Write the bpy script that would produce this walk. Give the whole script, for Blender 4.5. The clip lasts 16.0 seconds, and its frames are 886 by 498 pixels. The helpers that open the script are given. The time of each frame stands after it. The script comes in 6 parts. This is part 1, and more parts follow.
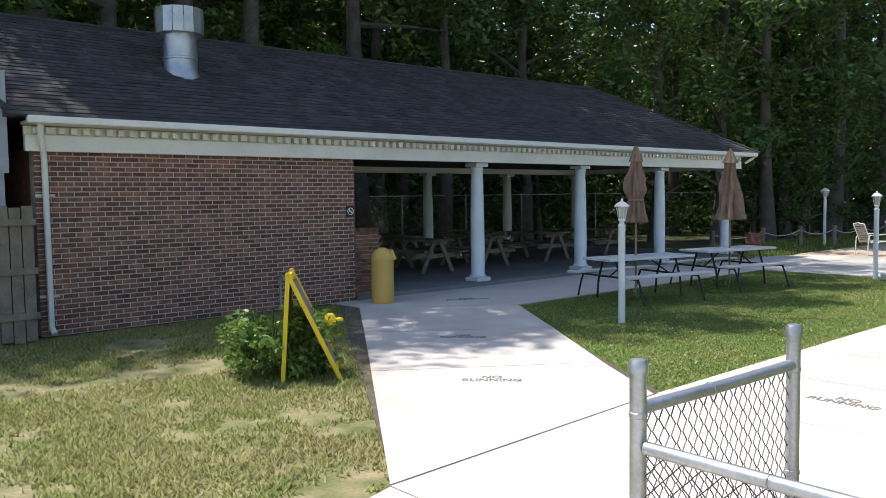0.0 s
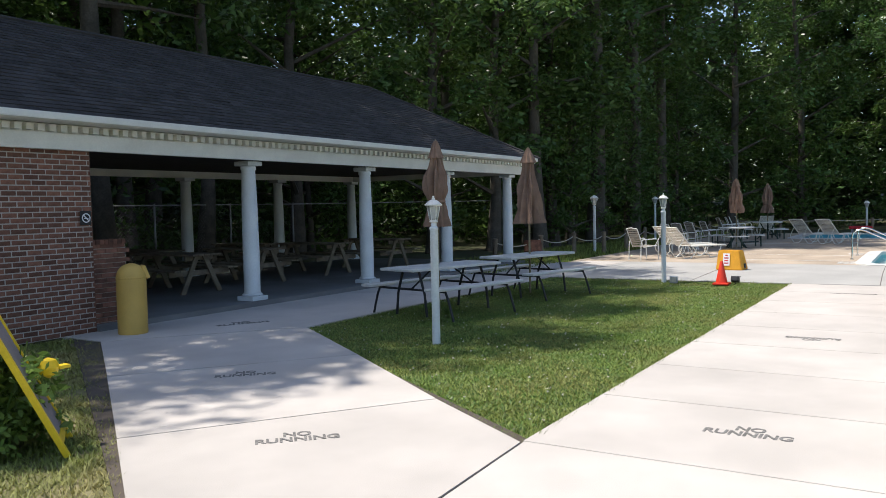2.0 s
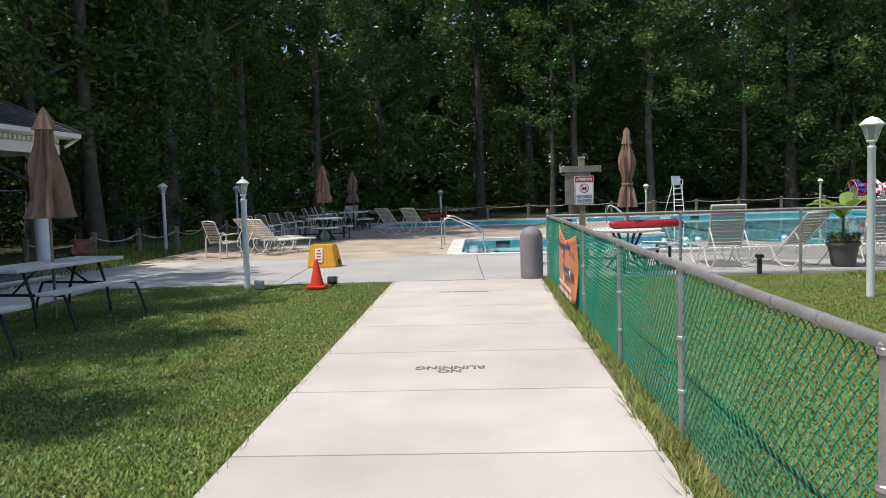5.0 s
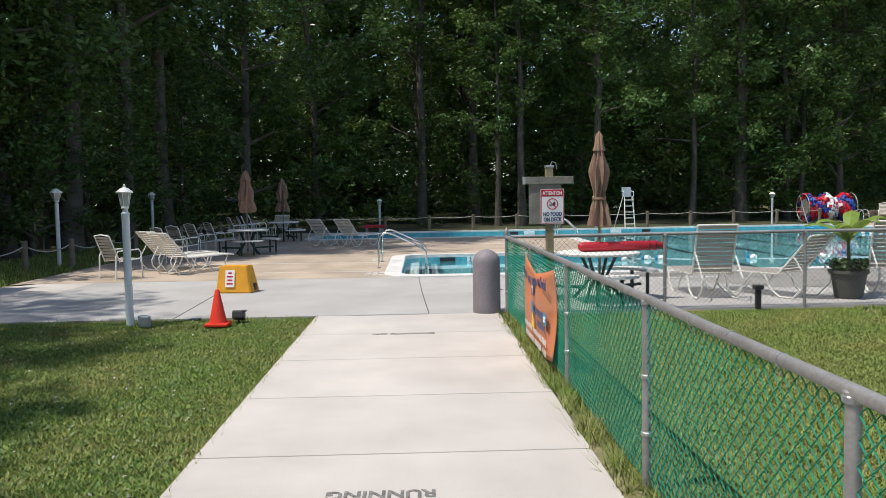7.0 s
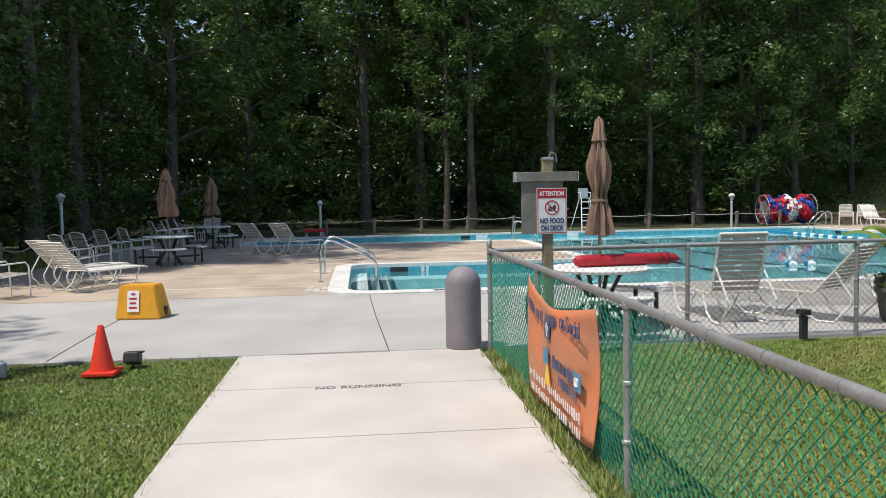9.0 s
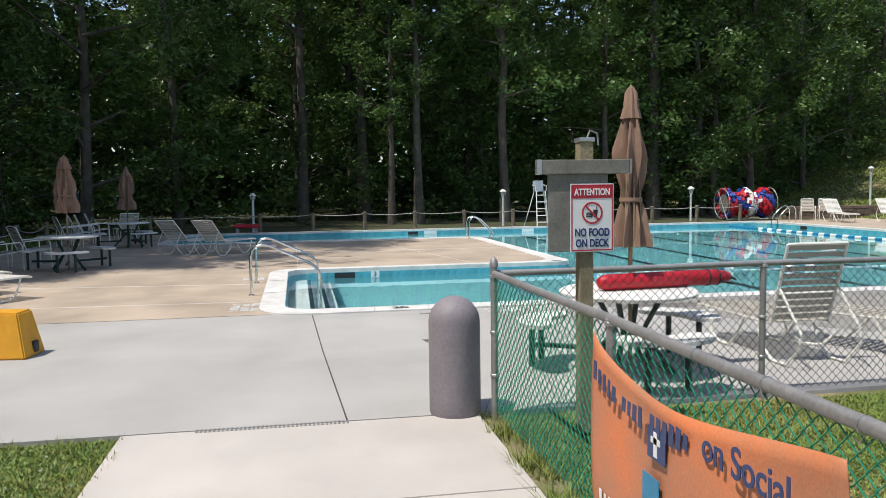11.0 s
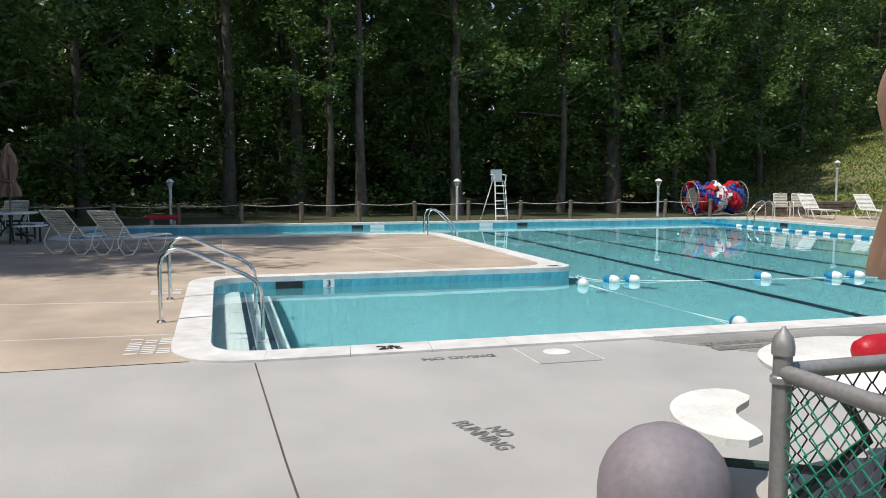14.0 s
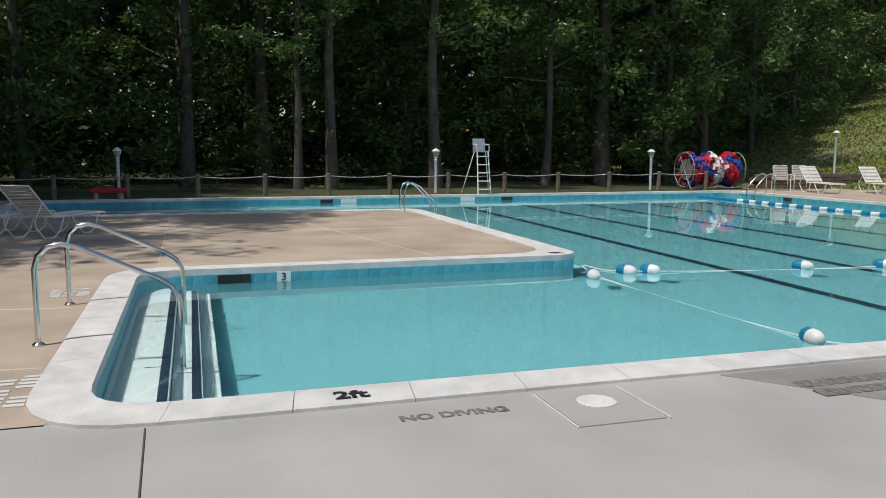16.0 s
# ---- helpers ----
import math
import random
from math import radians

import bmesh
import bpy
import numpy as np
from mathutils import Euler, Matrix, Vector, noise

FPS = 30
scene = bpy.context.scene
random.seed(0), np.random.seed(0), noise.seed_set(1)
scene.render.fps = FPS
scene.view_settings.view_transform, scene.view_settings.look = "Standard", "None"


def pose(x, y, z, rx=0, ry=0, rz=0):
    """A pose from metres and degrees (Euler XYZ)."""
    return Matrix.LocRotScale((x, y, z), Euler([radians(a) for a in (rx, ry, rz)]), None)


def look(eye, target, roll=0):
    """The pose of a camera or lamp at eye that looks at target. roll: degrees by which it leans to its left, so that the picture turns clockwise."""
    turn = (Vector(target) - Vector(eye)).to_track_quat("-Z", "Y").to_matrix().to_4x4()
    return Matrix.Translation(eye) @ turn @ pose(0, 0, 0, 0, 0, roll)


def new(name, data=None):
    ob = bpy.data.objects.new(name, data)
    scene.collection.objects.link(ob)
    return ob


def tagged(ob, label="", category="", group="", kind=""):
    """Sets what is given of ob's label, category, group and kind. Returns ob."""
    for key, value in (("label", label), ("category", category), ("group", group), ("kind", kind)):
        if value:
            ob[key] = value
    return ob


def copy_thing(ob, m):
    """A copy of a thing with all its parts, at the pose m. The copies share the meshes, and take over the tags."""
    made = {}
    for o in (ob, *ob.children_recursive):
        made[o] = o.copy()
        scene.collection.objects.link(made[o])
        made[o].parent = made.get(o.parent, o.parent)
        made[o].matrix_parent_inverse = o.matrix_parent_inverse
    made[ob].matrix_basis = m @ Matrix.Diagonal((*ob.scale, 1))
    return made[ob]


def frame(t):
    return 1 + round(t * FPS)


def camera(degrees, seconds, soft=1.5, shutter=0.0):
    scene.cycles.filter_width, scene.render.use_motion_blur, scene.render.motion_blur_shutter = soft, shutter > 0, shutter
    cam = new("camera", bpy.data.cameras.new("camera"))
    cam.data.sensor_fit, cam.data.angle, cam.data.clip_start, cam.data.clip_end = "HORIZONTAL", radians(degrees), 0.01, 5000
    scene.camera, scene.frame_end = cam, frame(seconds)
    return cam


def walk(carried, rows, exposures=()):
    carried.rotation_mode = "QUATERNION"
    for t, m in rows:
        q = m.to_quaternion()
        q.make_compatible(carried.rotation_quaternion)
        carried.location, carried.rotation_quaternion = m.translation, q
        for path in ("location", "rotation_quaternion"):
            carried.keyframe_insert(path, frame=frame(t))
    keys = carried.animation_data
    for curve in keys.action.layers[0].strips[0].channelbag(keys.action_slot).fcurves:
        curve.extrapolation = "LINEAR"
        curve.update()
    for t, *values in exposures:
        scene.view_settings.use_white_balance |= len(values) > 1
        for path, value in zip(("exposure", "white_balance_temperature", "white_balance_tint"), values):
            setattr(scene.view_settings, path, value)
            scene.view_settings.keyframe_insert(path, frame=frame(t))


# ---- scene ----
cam = camera(57.7, 16.0, soft=0.85)
PATH = [
    (0, (0.266, 0.002, 1.853), (1.588, 1.497, 1.724), -0.8),
    (0.5, (0.574, 0.489, 1.775), (1.884, 1.996, 1.672), -0.5),
    (1, (0.89, 0.983, 1.697), (2.336, 2.362, 1.602), -0.3),
    (1.5, (1.231, 1.407, 1.662), (2.802, 2.64, 1.555), -0.9),
    (2, (1.617, 1.769, 1.642), (3.318, 2.816, 1.541), -1.3),
    (2.5, (2.077, 2.059, 1.606), (3.915, 2.838, 1.496), -2.1),
    (3, (2.611, 2.191, 1.606), (4.534, 2.725, 1.479), -2.1),
    (3.5, (3.182, 2.359, 1.59), (5.146, 2.709, 1.447), -2.1),
    (4, (3.861, 2.479, 1.578), (5.835, 2.765, 1.434), -1.9),
    (4.5, (4.429, 2.632, 1.565), (6.42, 2.745, 1.421), -1.9),
    (5, (5.13, 2.728, 1.534), (7.122, 2.822, 1.388), -1.7),
    (5.2, (5.403, 2.759, 1.525), (7.397, 2.844, 1.398), -1.5),
    (7.3, (8.044, 2.782, 1.638), (10.038, 2.693, 1.512), -1.0),
    (7.5, (8.29, 2.805, 1.642), (10.283, 2.691, 1.523), -1.0),
    (8, (8.936, 2.898, 1.654), (10.925, 2.745, 1.519), -0.9),
    (8.5, (9.638, 2.93, 1.646), (11.627, 2.774, 1.503), -1.0),
    (9, (10.26, 2.947, 1.626), (12.245, 2.745, 1.496), -1.0),
    (9.2, (10.501, 2.939, 1.623), (12.488, 2.743, 1.496), -1.3),
    (11.5, (13.682, 3.049, 1.707), (15.629, 2.623, 1.545), -0.7),
    (12, (14.342, 3.089, 1.718), (16.279, 2.617, 1.553), -0.7),
    (12.5, (14.973, 3.085, 1.665), (16.916, 2.641, 1.502), -0.5),
    (13, (15.571, 3.127, 1.641), (17.503, 2.634, 1.48), -0.6),
    (13.5, (16.18, 3.12, 1.61), (18.104, 2.605, 1.434), -0.1),
    (14, (16.79, 3.095, 1.588), (18.71, 2.561, 1.411), 0.0),
    (14.5, (17.372, 2.993, 1.564), (19.281, 2.423, 1.382), -0.4),
    (15, (17.985, 2.89, 1.552), (19.887, 2.303, 1.358), -0.3),
    (15.5, (18.53, 2.725, 1.557), (20.43, 2.14, 1.346), -0.1),
    (16, (19.1, 2.53, 1.575), (20.994, 1.94, 1.325), 0.2),
]
walk(cam, [(t, look(eye, target, roll)) for t, eye, target, roll in PATH],
     exposures=[(0, 0.75), (1.2, 0.65), (2.4, 0.3), (4.0, 0.15), (12.5, 0.12), (14.5, -0.08), (16.0, -0.36)])

# ---- light ----
SUN_EL, SUN_DIR = radians(65), Vector((-0.39, 0.92, 0)).normalized()
world = bpy.data.worlds.new("sky")
scene.world = world
world.use_nodes = True
sky = world.node_tree.nodes.new("ShaderNodeTexSky")
sky.sky_type, sky.sun_disc, sky.sun_elevation = "NISHITA", False, SUN_EL
sky.sun_rotation = math.atan2(SUN_DIR.x, SUN_DIR.y)
back = world.node_tree.nodes["Background"]
back.inputs[1].default_value = 0.145
world.node_tree.links.new(sky.outputs[0], back.inputs[0])
sun = new("sun", bpy.data.lights.new("sun", "SUN"))
sun.data.energy, sun.data.angle, sun.data.color = 4.35, radians(0.5), (1.0, 0.95, 0.87)
_p = Vector((SUN_DIR.x * math.cos(SUN_EL), SUN_DIR.y * math.cos(SUN_EL), math.sin(SUN_EL)))
sun.matrix_world = look(_p * 60, (0, 0, 0))


# ---- materials ----
def mat(name, col, rough=0.7, metal=0.0, var=0.25, scale=6.0, bump=0.15, fine=80.0, tint=None, rand=0.0, island=0.0, trans=0.0, ior=1.45, translucent=0.0, coords="Object", stain=0.0):
    """Base colour with variation at two scales, fine relief, and optional change from piece to piece."""
    m = bpy.data.materials.new(name)
    m.use_nodes = True
    nt = m.node_tree
    N, L = nt.nodes, nt.links
    b = N["Principled BSDF"]
    b.inputs["Roughness"].default_value, b.inputs["Metallic"].default_value = rough, metal
    b.inputs["IOR"].default_value = ior
    b.inputs["Transmission Weight"].default_value = trans
    tc = N.new("ShaderNodeTexCoord")
    n1, n2 = N.new("ShaderNodeTexNoise"), N.new("ShaderNodeTexNoise")
    n1.inputs["Scale"].default_value, n1.inputs["Detail"].default_value = scale, 6
    n2.inputs["Scale"].default_value, n2.inputs["Detail"].default_value = fine, 3
    for n in (n1, n2):
        L.new(tc.outputs[coords], n.inputs["Vector"])
    mix = N.new("ShaderNodeMix")
    mix.data_type = "RGBA"
    t = tint or tuple(c * (1 - var) for c in col)
    mix.inputs["A"].default_value, mix.inputs["B"].default_value = (*col, 1), (*t, 1)
    ramp = N.new("ShaderNodeMapRange")
    ramp.inputs["From Min"].default_value, ramp.inputs["From Max"].default_value = 0.35, 0.68
    L.new(n1.outputs["Fac"], ramp.inputs["Value"])
    L.new(ramp.outputs[0], mix.inputs["Factor"])
    hsv = N.new("ShaderNodeHueSaturation")
    L.new(mix.outputs["Result"], hsv.inputs["Color"])
    val = N.new("ShaderNodeMapRange")
    val.inputs["From Min"].default_value, val.inputs["From Max"].default_value = 0.3, 0.7
    val.inputs["To Min"].default_value, val.inputs["To Max"].default_value = 1 - var * 0.5, 1 + var * 0.35
    L.new(n2.outputs["Fac"], val.inputs["Value"])
    out = val.outputs[0]
    if rand or island:
        r = N.new("ShaderNodeObjectInfo") if rand else N.new("ShaderNodeNewGeometry")
        src = r.outputs["Random"] if rand else r.outputs["Random Per Island"]
        rr = N.new("ShaderNodeMapRange")
        a = rand or island
        rr.inputs["To Min"].default_value, rr.inputs["To Max"].default_value = 1 - a, 1 + a
        L.new(src, rr.inputs["Value"])
        mul = N.new("ShaderNodeMath")
        mul.operation = "MULTIPLY"
        L.new(out, mul.inputs[0])
        L.new(rr.outputs[0], mul.inputs[1])
        out = mul.outputs[0]
    if stain:
        n3 = N.new("ShaderNodeTexNoise")
        n3.inputs["Scale"].default_value, n3.inputs["Detail"].default_value = 0.7, 8
        L.new(tc.outputs[coords], n3.inputs["Vector"])
        r3 = N.new("ShaderNodeMapRange")
        r3.inputs["From Min"].default_value, r3.inputs["From Max"].default_value = 0.4, 0.7
        r3.inputs["To Min"].default_value, r3.inputs["To Max"].default_value = 1.0, 1 - stain
        L.new(n3.outputs["Fac"], r3.inputs["Value"])
        m3 = N.new("ShaderNodeMath")
        m3.operation = "MULTIPLY"
        L.new(out, m3.inputs[0])
        L.new(r3.outputs[0], m3.inputs[1])
        out = m3.outputs[0]
    L.new(out, hsv.inputs["Value"])
    L.new(hsv.outputs[0], b.inputs["Base Color"])
    if bump:
        bp = N.new("ShaderNodeBump")
        bp.inputs["Strength"].default_value, bp.inputs["Distance"].default_value = bump, 0.01
        L.new(n2.outputs["Fac"], bp.inputs["Height"])
        L.new(bp.outputs[0], b.inputs["Normal"])
    if translucent:
        tr, ms = N.new("ShaderNodeBsdfTranslucent"), N.new("ShaderNodeMixShader")
        L.new(hsv.outputs[0], tr.inputs["Color"])
        ms.inputs[0].default_value = translucent
        L.new(b.outputs[0], ms.inputs[1])
        L.new(tr.outputs[0], ms.inputs[2])
        L.new(ms.outputs[0], N["Material Output"].inputs["Surface"])
    return m


CONC = mat("concrete_path", (0.565, 0.518, 0.478), 0.9, var=0.14, scale=1.2, fine=140, bump=0.25, rand=0.04, coords="Object", stain=0.12)
DECK = mat("concrete_deck", (0.44, 0.425, 0.405), 0.88, var=0.12, scale=0.8, fine=150, bump=0.25, stain=0.15)
TAN = mat("tan_deck", (0.50, 0.405, 0.315), 0.9, var=0.2, scale=0.9, fine=120, bump=0.3, stain=0.25)
COPE = mat("coping_white", (0.74, 0.72, 0.69), 0.75, var=0.2, scale=4, fine=90, bump=0.6, stain=0.12)
JOINT = mat("joint_dark", (0.10, 0.08, 0.065), 0.95)
SOIL = mat("lawn_soil", (0.10, 0.115, 0.035), 0.95, scale=2.6, var=0.4, tint=(0.28, 0.23, 0.135), fine=30, bump=0.8)
GRASS = mat("grass_blades", (0.175, 0.255, 0.05), 0.55, var=0.3, scale=1.1, tint=(0.26, 0.27, 0.075), fine=8, bump=0, island=0.5, translucent=0.3)
DRYGRASS = mat("dry_grass_blades", (0.215, 0.26, 0.06), 0.7, var=0.3, scale=0.9, tint=(0.33, 0.29, 0.12), fine=8, bump=0, island=0.35, translucent=0.25)
CLOVER = mat("clover_leaf", (0.13, 0.24, 0.055), 0.5, var=0.3, scale=1.5, fine=9, bump=0, island=0.45, translucent=0.3)
BLOSSOM = mat("clover_blossom", (0.62, 0.60, 0.48), 0.8, island=0.2)
BRICK = mat("brick_red", (0.24, 0.108, 0.072), 0.85, var=0.45, scale=9, fine=120, bump=0.5, rand=0.4)
BRICK2 = mat("brick_red_rest", (0.24, 0.108, 0.072), 0.85, var=0.45, scale=9, fine=120, bump=0.5, island=0.4)
MORTAR = mat("mortar", (0.52, 0.48, 0.43), 0.95, fine=200, bump=0.4)
WHITE = mat("white_paint", (0.78, 0.77, 0.71), 0.5, var=0.1, scale=2.5, fine=50, bump=0.06)
WHITE2 = mat("white_column_paint", (0.72, 0.76, 0.78), 0.5, var=0.12, scale=2.0, fine=40, bump=0.06)
SHINGLE = mat("asphalt_shingle", (0.06, 0.056, 0.058), 0.9, var=0.3, scale=2, fine=160, bump=0.6, island=0.3)
METAL = mat("galvanised", (0.52, 0.53, 0.54), 0.42, 0.85, var=0.25, scale=5, fine=60, bump=0.08)
DULLMETAL = mat("dull_galvanised", (0.36, 0.35, 0.345), 0.6, 0.55, var=0.25, scale=6, fine=60, bump=0.1)
STEEL = mat("polished_steel", (0.72, 0.70, 0.66), 0.18, 1.0, var=0.1, bump=0.02)
WIRE = mat("dull_wire", (0.08, 0.08, 0.08), 0.6, 0.3, var=0.25, bump=0)
GREEN = mat("green_vinyl", (0.012, 0.25, 0.15), 0.45, var=0.25, scale=3, bump=0, fine=20)
YELLOW = mat("yellow_plastic", (0.80, 0.56, 0.02), 0.45, var=0.12, scale=4)
TANPL = mat("tan_plastic_bin", (0.62, 0.40, 0.10), 0.55, var=0.15, scale=3)
GREYPL = mat("grey_plastic_bin", (0.25, 0.22, 0.24), 0.6, var=0.2, scale=3, fine=40)
ORANGE = mat("orange_plastic", (0.82, 0.05, 0.02), 0.5, var=0.12)
CRATE = mat("orange_yellow_block", (0.75, 0.36, 0.03), 0.5, var=0.15)
BANNER = mat("orange_banner", (0.68, 0.20, 0.075), 0.55, var=0.15, scale=2.2, tint=(0.46, 0.21, 0.12))
RED = mat("red_rescue_tube", (0.50, 0.012, 0.025), 0.45, var=0.2)
SIGNRED = mat("sign_red", (0.50, 0.03, 0.05), 0.4, var=0.06)
SIGNW = mat("sign_white", (0.80, 0.80, 0.80), 0.4, var=0.05)
SIGNB = mat("sign_blue", (0.02, 0.045, 0.16), 0.4)
BLACK = mat("black_paint", (0.025, 0.025, 0.027), 0.5)
STENCIL = mat("stencil_paint", (0.11, 0.105, 0.10), 0.85, var=0.4, scale=25, tint=(0.26, 0.25, 0.235), fine=200)
LWOOD = mat("weathered_wood", (0.24, 0.20, 0.15), 0.85, var=0.35, scale=5, fine=50, bump=0.4)
POSTW = mat("sign_post_wood", (0.30, 0.25, 0.155), 0.85, var=0.35, scale=6, fine=60, bump=0.4)
GREYW = mat("grey_sign_wood", (0.24, 0.23, 0.20), 0.85, var=0.3, scale=6, fine=50, bump=0.3)
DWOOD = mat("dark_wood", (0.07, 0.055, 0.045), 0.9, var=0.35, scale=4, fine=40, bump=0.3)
CANVAS = mat("brown_canvas", (0.30, 0.19, 0.135), 0.9, var=0.3, scale=5, fine=200, bump=0.2)
TABLET = mat("table_top_grey", (0.62, 0.62, 0.60), 0.6, var=0.15, scale=5, fine=60)
TABLEW = mat("white_table", (0.78, 0.77, 0.73), 0.55, var=0.15, scale=5, fine=50)
STRAP = mat("vinyl_strap", (0.70, 0.68, 0.62), 0.5, var=0.12, scale=6)
STRAPT = mat("vinyl_strap_taupe", (0.46, 0.42, 0.36), 0.5, var=0.12, scale=6)
BARK = mat("bark", (0.115, 0.1, 0.08), 0.95, var=0.45, scale=3, fine=22, bump=0.9)
LEAF = mat("leaf", (0.08, 0.155, 0.04), 0.36, var=0.35, scale=0.35, tint=(0.095, 0.15, 0.03), fine=3, bump=0, island=0.38, translucent=0.35)
LEAFD = mat("leaf_dark", (0.075, 0.135, 0.05), 0.4, var=0.3, scale=0.3, fine=3, bump=0, island=0.5, translucent=0.25)
ROPE = mat("rope", (0.42, 0.40, 0.35), 0.85, var=0.2)
BASIN = mat("pool_plaster", (0.15, 0.39, 0.435), 0.6, var=0.06, scale=1.0, fine=12, bump=0.05)
STEPM = mat("pool_step_white", (0.60, 0.66, 0.66), 0.6, var=0.08)
TILE = mat("pool_tile", (0.10, 0.42, 0.52), 0.2, var=0.2, scale=6, bump=0, rand=0.12)
TILE2 = mat("pool_tile_band", (0.10, 0.42, 0.52), 0.2, var=0.2, scale=6, bump=0, island=0.12)
LANE = mat("lane_line", (0.01, 0.03, 0.06), 0.5)
FLOATB = mat("float_blue", (0.01, 0.22, 0.42), 0.4)
FLOATW = mat("float_white", (0.80, 0.80, 0.78), 0.4)
SIDING = mat("siding_blue_grey", (0.33, 0.37, 0.41), 0.7, var=0.12)
FLOWER = mat("flower_petal", (0.50, 0.05, 0.09), 0.6, island=0.4)
POT = mat("pot_grey", (0.10, 0.10, 0.09), 0.7)
GLASSL = mat("lantern_glass", (0.75, 0.77, 0.75), 0.25, var=0.1, trans=0.5)
STONE = mat("retaining_wall", (0.22, 0.16, 0.12), 0.9, var=0.4, scale=3, fine=40, bump=0.6)
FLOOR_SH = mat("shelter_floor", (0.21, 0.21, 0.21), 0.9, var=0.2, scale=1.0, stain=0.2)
FOREST = mat("forest_floor", (0.06, 0.05, 0.03), 0.95, var=0.4, scale=0.6, tint=(0.05, 0.075, 0.02), fine=12, bump=0.8)

WATER = bpy.data.materials.new("water")
WATER.use_nodes = True
_n, _l = WATER.node_tree.nodes, WATER.node_tree.links
_b = _n["Principled BSDF"]
_b.inputs["Base Color"].default_value = (0.80, 0.96, 0.97, 1)
_b.inputs["Roughness"].default_value, _b.inputs["IOR"].default_value, _b.inputs["Transmission Weight"].default_value = 0.0, 1.33, 1.0
_t, _w, _u = _n.new("ShaderNodeTexCoord"), _n.new("ShaderNodeTexNoise"), _n.new("ShaderNodeBump")
_w.inputs["Scale"].default_value, _w.inputs["Detail"].default_value = 2.2, 2
_u.inputs["Strength"].default_value, _u.inputs["Distance"].default_value = 0.08, 0.03
_l.new(_t.outputs["Object"], _w.inputs["Vector"])
_l.new(_w.outputs["Fac"], _u.inputs["Height"])
_l.new(_u.outputs[0], _b.inputs["Normal"])


# ---- mesh helpers ----
def mesh_ob(name, bm, material, smooth=False):
    me = bpy.data.meshes.new(name)
    bmesh.ops.recalc_face_normals(bm, faces=bm.faces[:])
    bm.to_mesh(me)
    bm.free()
    for m in (material if isinstance(material, (list, tuple)) else [material]):
        me.materials.append(m)
    if smooth:
        me.polygons.foreach_set("use_smooth", [True] * len(me.polygons))
        me.set_sharp_from_angle(angle=radians(40))
    return new(name, me)


def part(name, bm, material, parent, label="", smooth=False):
    ob = mesh_ob(name, bm, material, smooth)
    ob.parent = parent
    return tagged(ob, label)


def thing(name, label, category, group="", m=None, kind=""):
    ob = new(name)
    ob.empty_display_size = 0.2
    if m is not None:
        ob.matrix_basis = m
    return tagged(ob, label, category, group, kind)


def raw(name, verts, faces, material, parent=None, smooth=False):
    me = bpy.data.meshes.new(name)
    me.from_pydata(verts, [], faces)
    me.materials.append(material)
    if smooth:
        me.polygons.foreach_set("use_smooth", [True] * len(me.polygons))
    ob = new(name, me)
    ob.parent = parent
    return ob


def B():
    return bmesh.new()


def box(bm, c, s, bevel=0.0, m=None, rot=None):
    mt = Matrix.Translation(c) @ (rot.to_4x4() if rot is not None else Matrix()) @ Matrix.Diagonal((*s, 1))
    if m is not None:
        mt = m @ mt
    vs = bmesh.ops.create_cube(bm, size=1, matrix=mt)["verts"]
    if bevel:
        es = list({e for v in vs for e in v.link_edges})
        bmesh.ops.bevel(bm, geom=es, offset=bevel, segments=2, affect="EDGES", profile=0.6)
    return bm


def tube(bm, pts, r, seg=8, closed=False, caps=True):
    """A round bar along points; r one radius or one for each point."""
    pts = [Vector(p) for p in pts]
    n = len(pts)
    rs = r if isinstance(r, (list, tuple)) else [r] * n
    rings, side = [], None
    for i, p in enumerate(pts):
        a = pts[(i - 1) % n] if (i or closed) else p
        c = pts[(i + 1) % n] if (i < n - 1 or closed) else p
        d = (c - a).normalized()
        if side is None:
            side = d.orthogonal().normalized()
        side = (side - d * side.dot(d)).normalized()
        up = d.cross(side)
        rings.append([bm.verts.new(p + rs[i] * (math.cos(k * math.tau / seg) * side + math.sin(k * math.tau / seg) * up)) for k in range(seg)])
    for i in range(n if closed else n - 1):
        a, c = rings[i], rings[(i + 1) % n]
        for k in range(seg):
            bm.faces.new((a[k], a[(k + 1) % seg], c[(k + 1) % seg], c[k]))
    if caps and not closed:
        bm.faces.new(rings[0][::-1])
        bm.faces.new(rings[-1])
    return bm


def rev(bm, profile, seg=20, at=(0, 0, 0), sx=1.0, sy=1.0, wob=None):
    """A turned shape from (radius, height) pairs."""
    rings = []
    for r, z in profile:
        ring = []
        for k in range(seg):
            a = k * math.tau / seg
            f = wob(a, z) if wob else 1.0
            ring.append(bm.verts.new((at[0] + r * f * sx * math.cos(a), at[1] + r * f * sy * math.sin(a), at[2] + z)))
        rings.append(ring)
    for a, c in zip(rings, rings[1:]):
        for k in range(seg):
            bm.faces.new((a[k], a[(k + 1) % seg], c[(k + 1) % seg], c[k]))
    bm.faces.new(rings[0][::-1])
    bm.faces.new(rings[-1])
    return bm


def prism(bm, poly, z0, z1):
    """An upright slab over a polygon."""
    a = [bm.verts.new((x, y, z0)) for x, y in poly]
    c = [bm.verts.new((x, y, z1)) for x, y in poly]
    n = len(poly)
    bm.faces.new(a[::-1])
    bm.faces.new(c)
    for i in range(n):
        bm.faces.new((a[i], a[(i + 1) % n], c[(i + 1) % n], c[i]))
    return bm


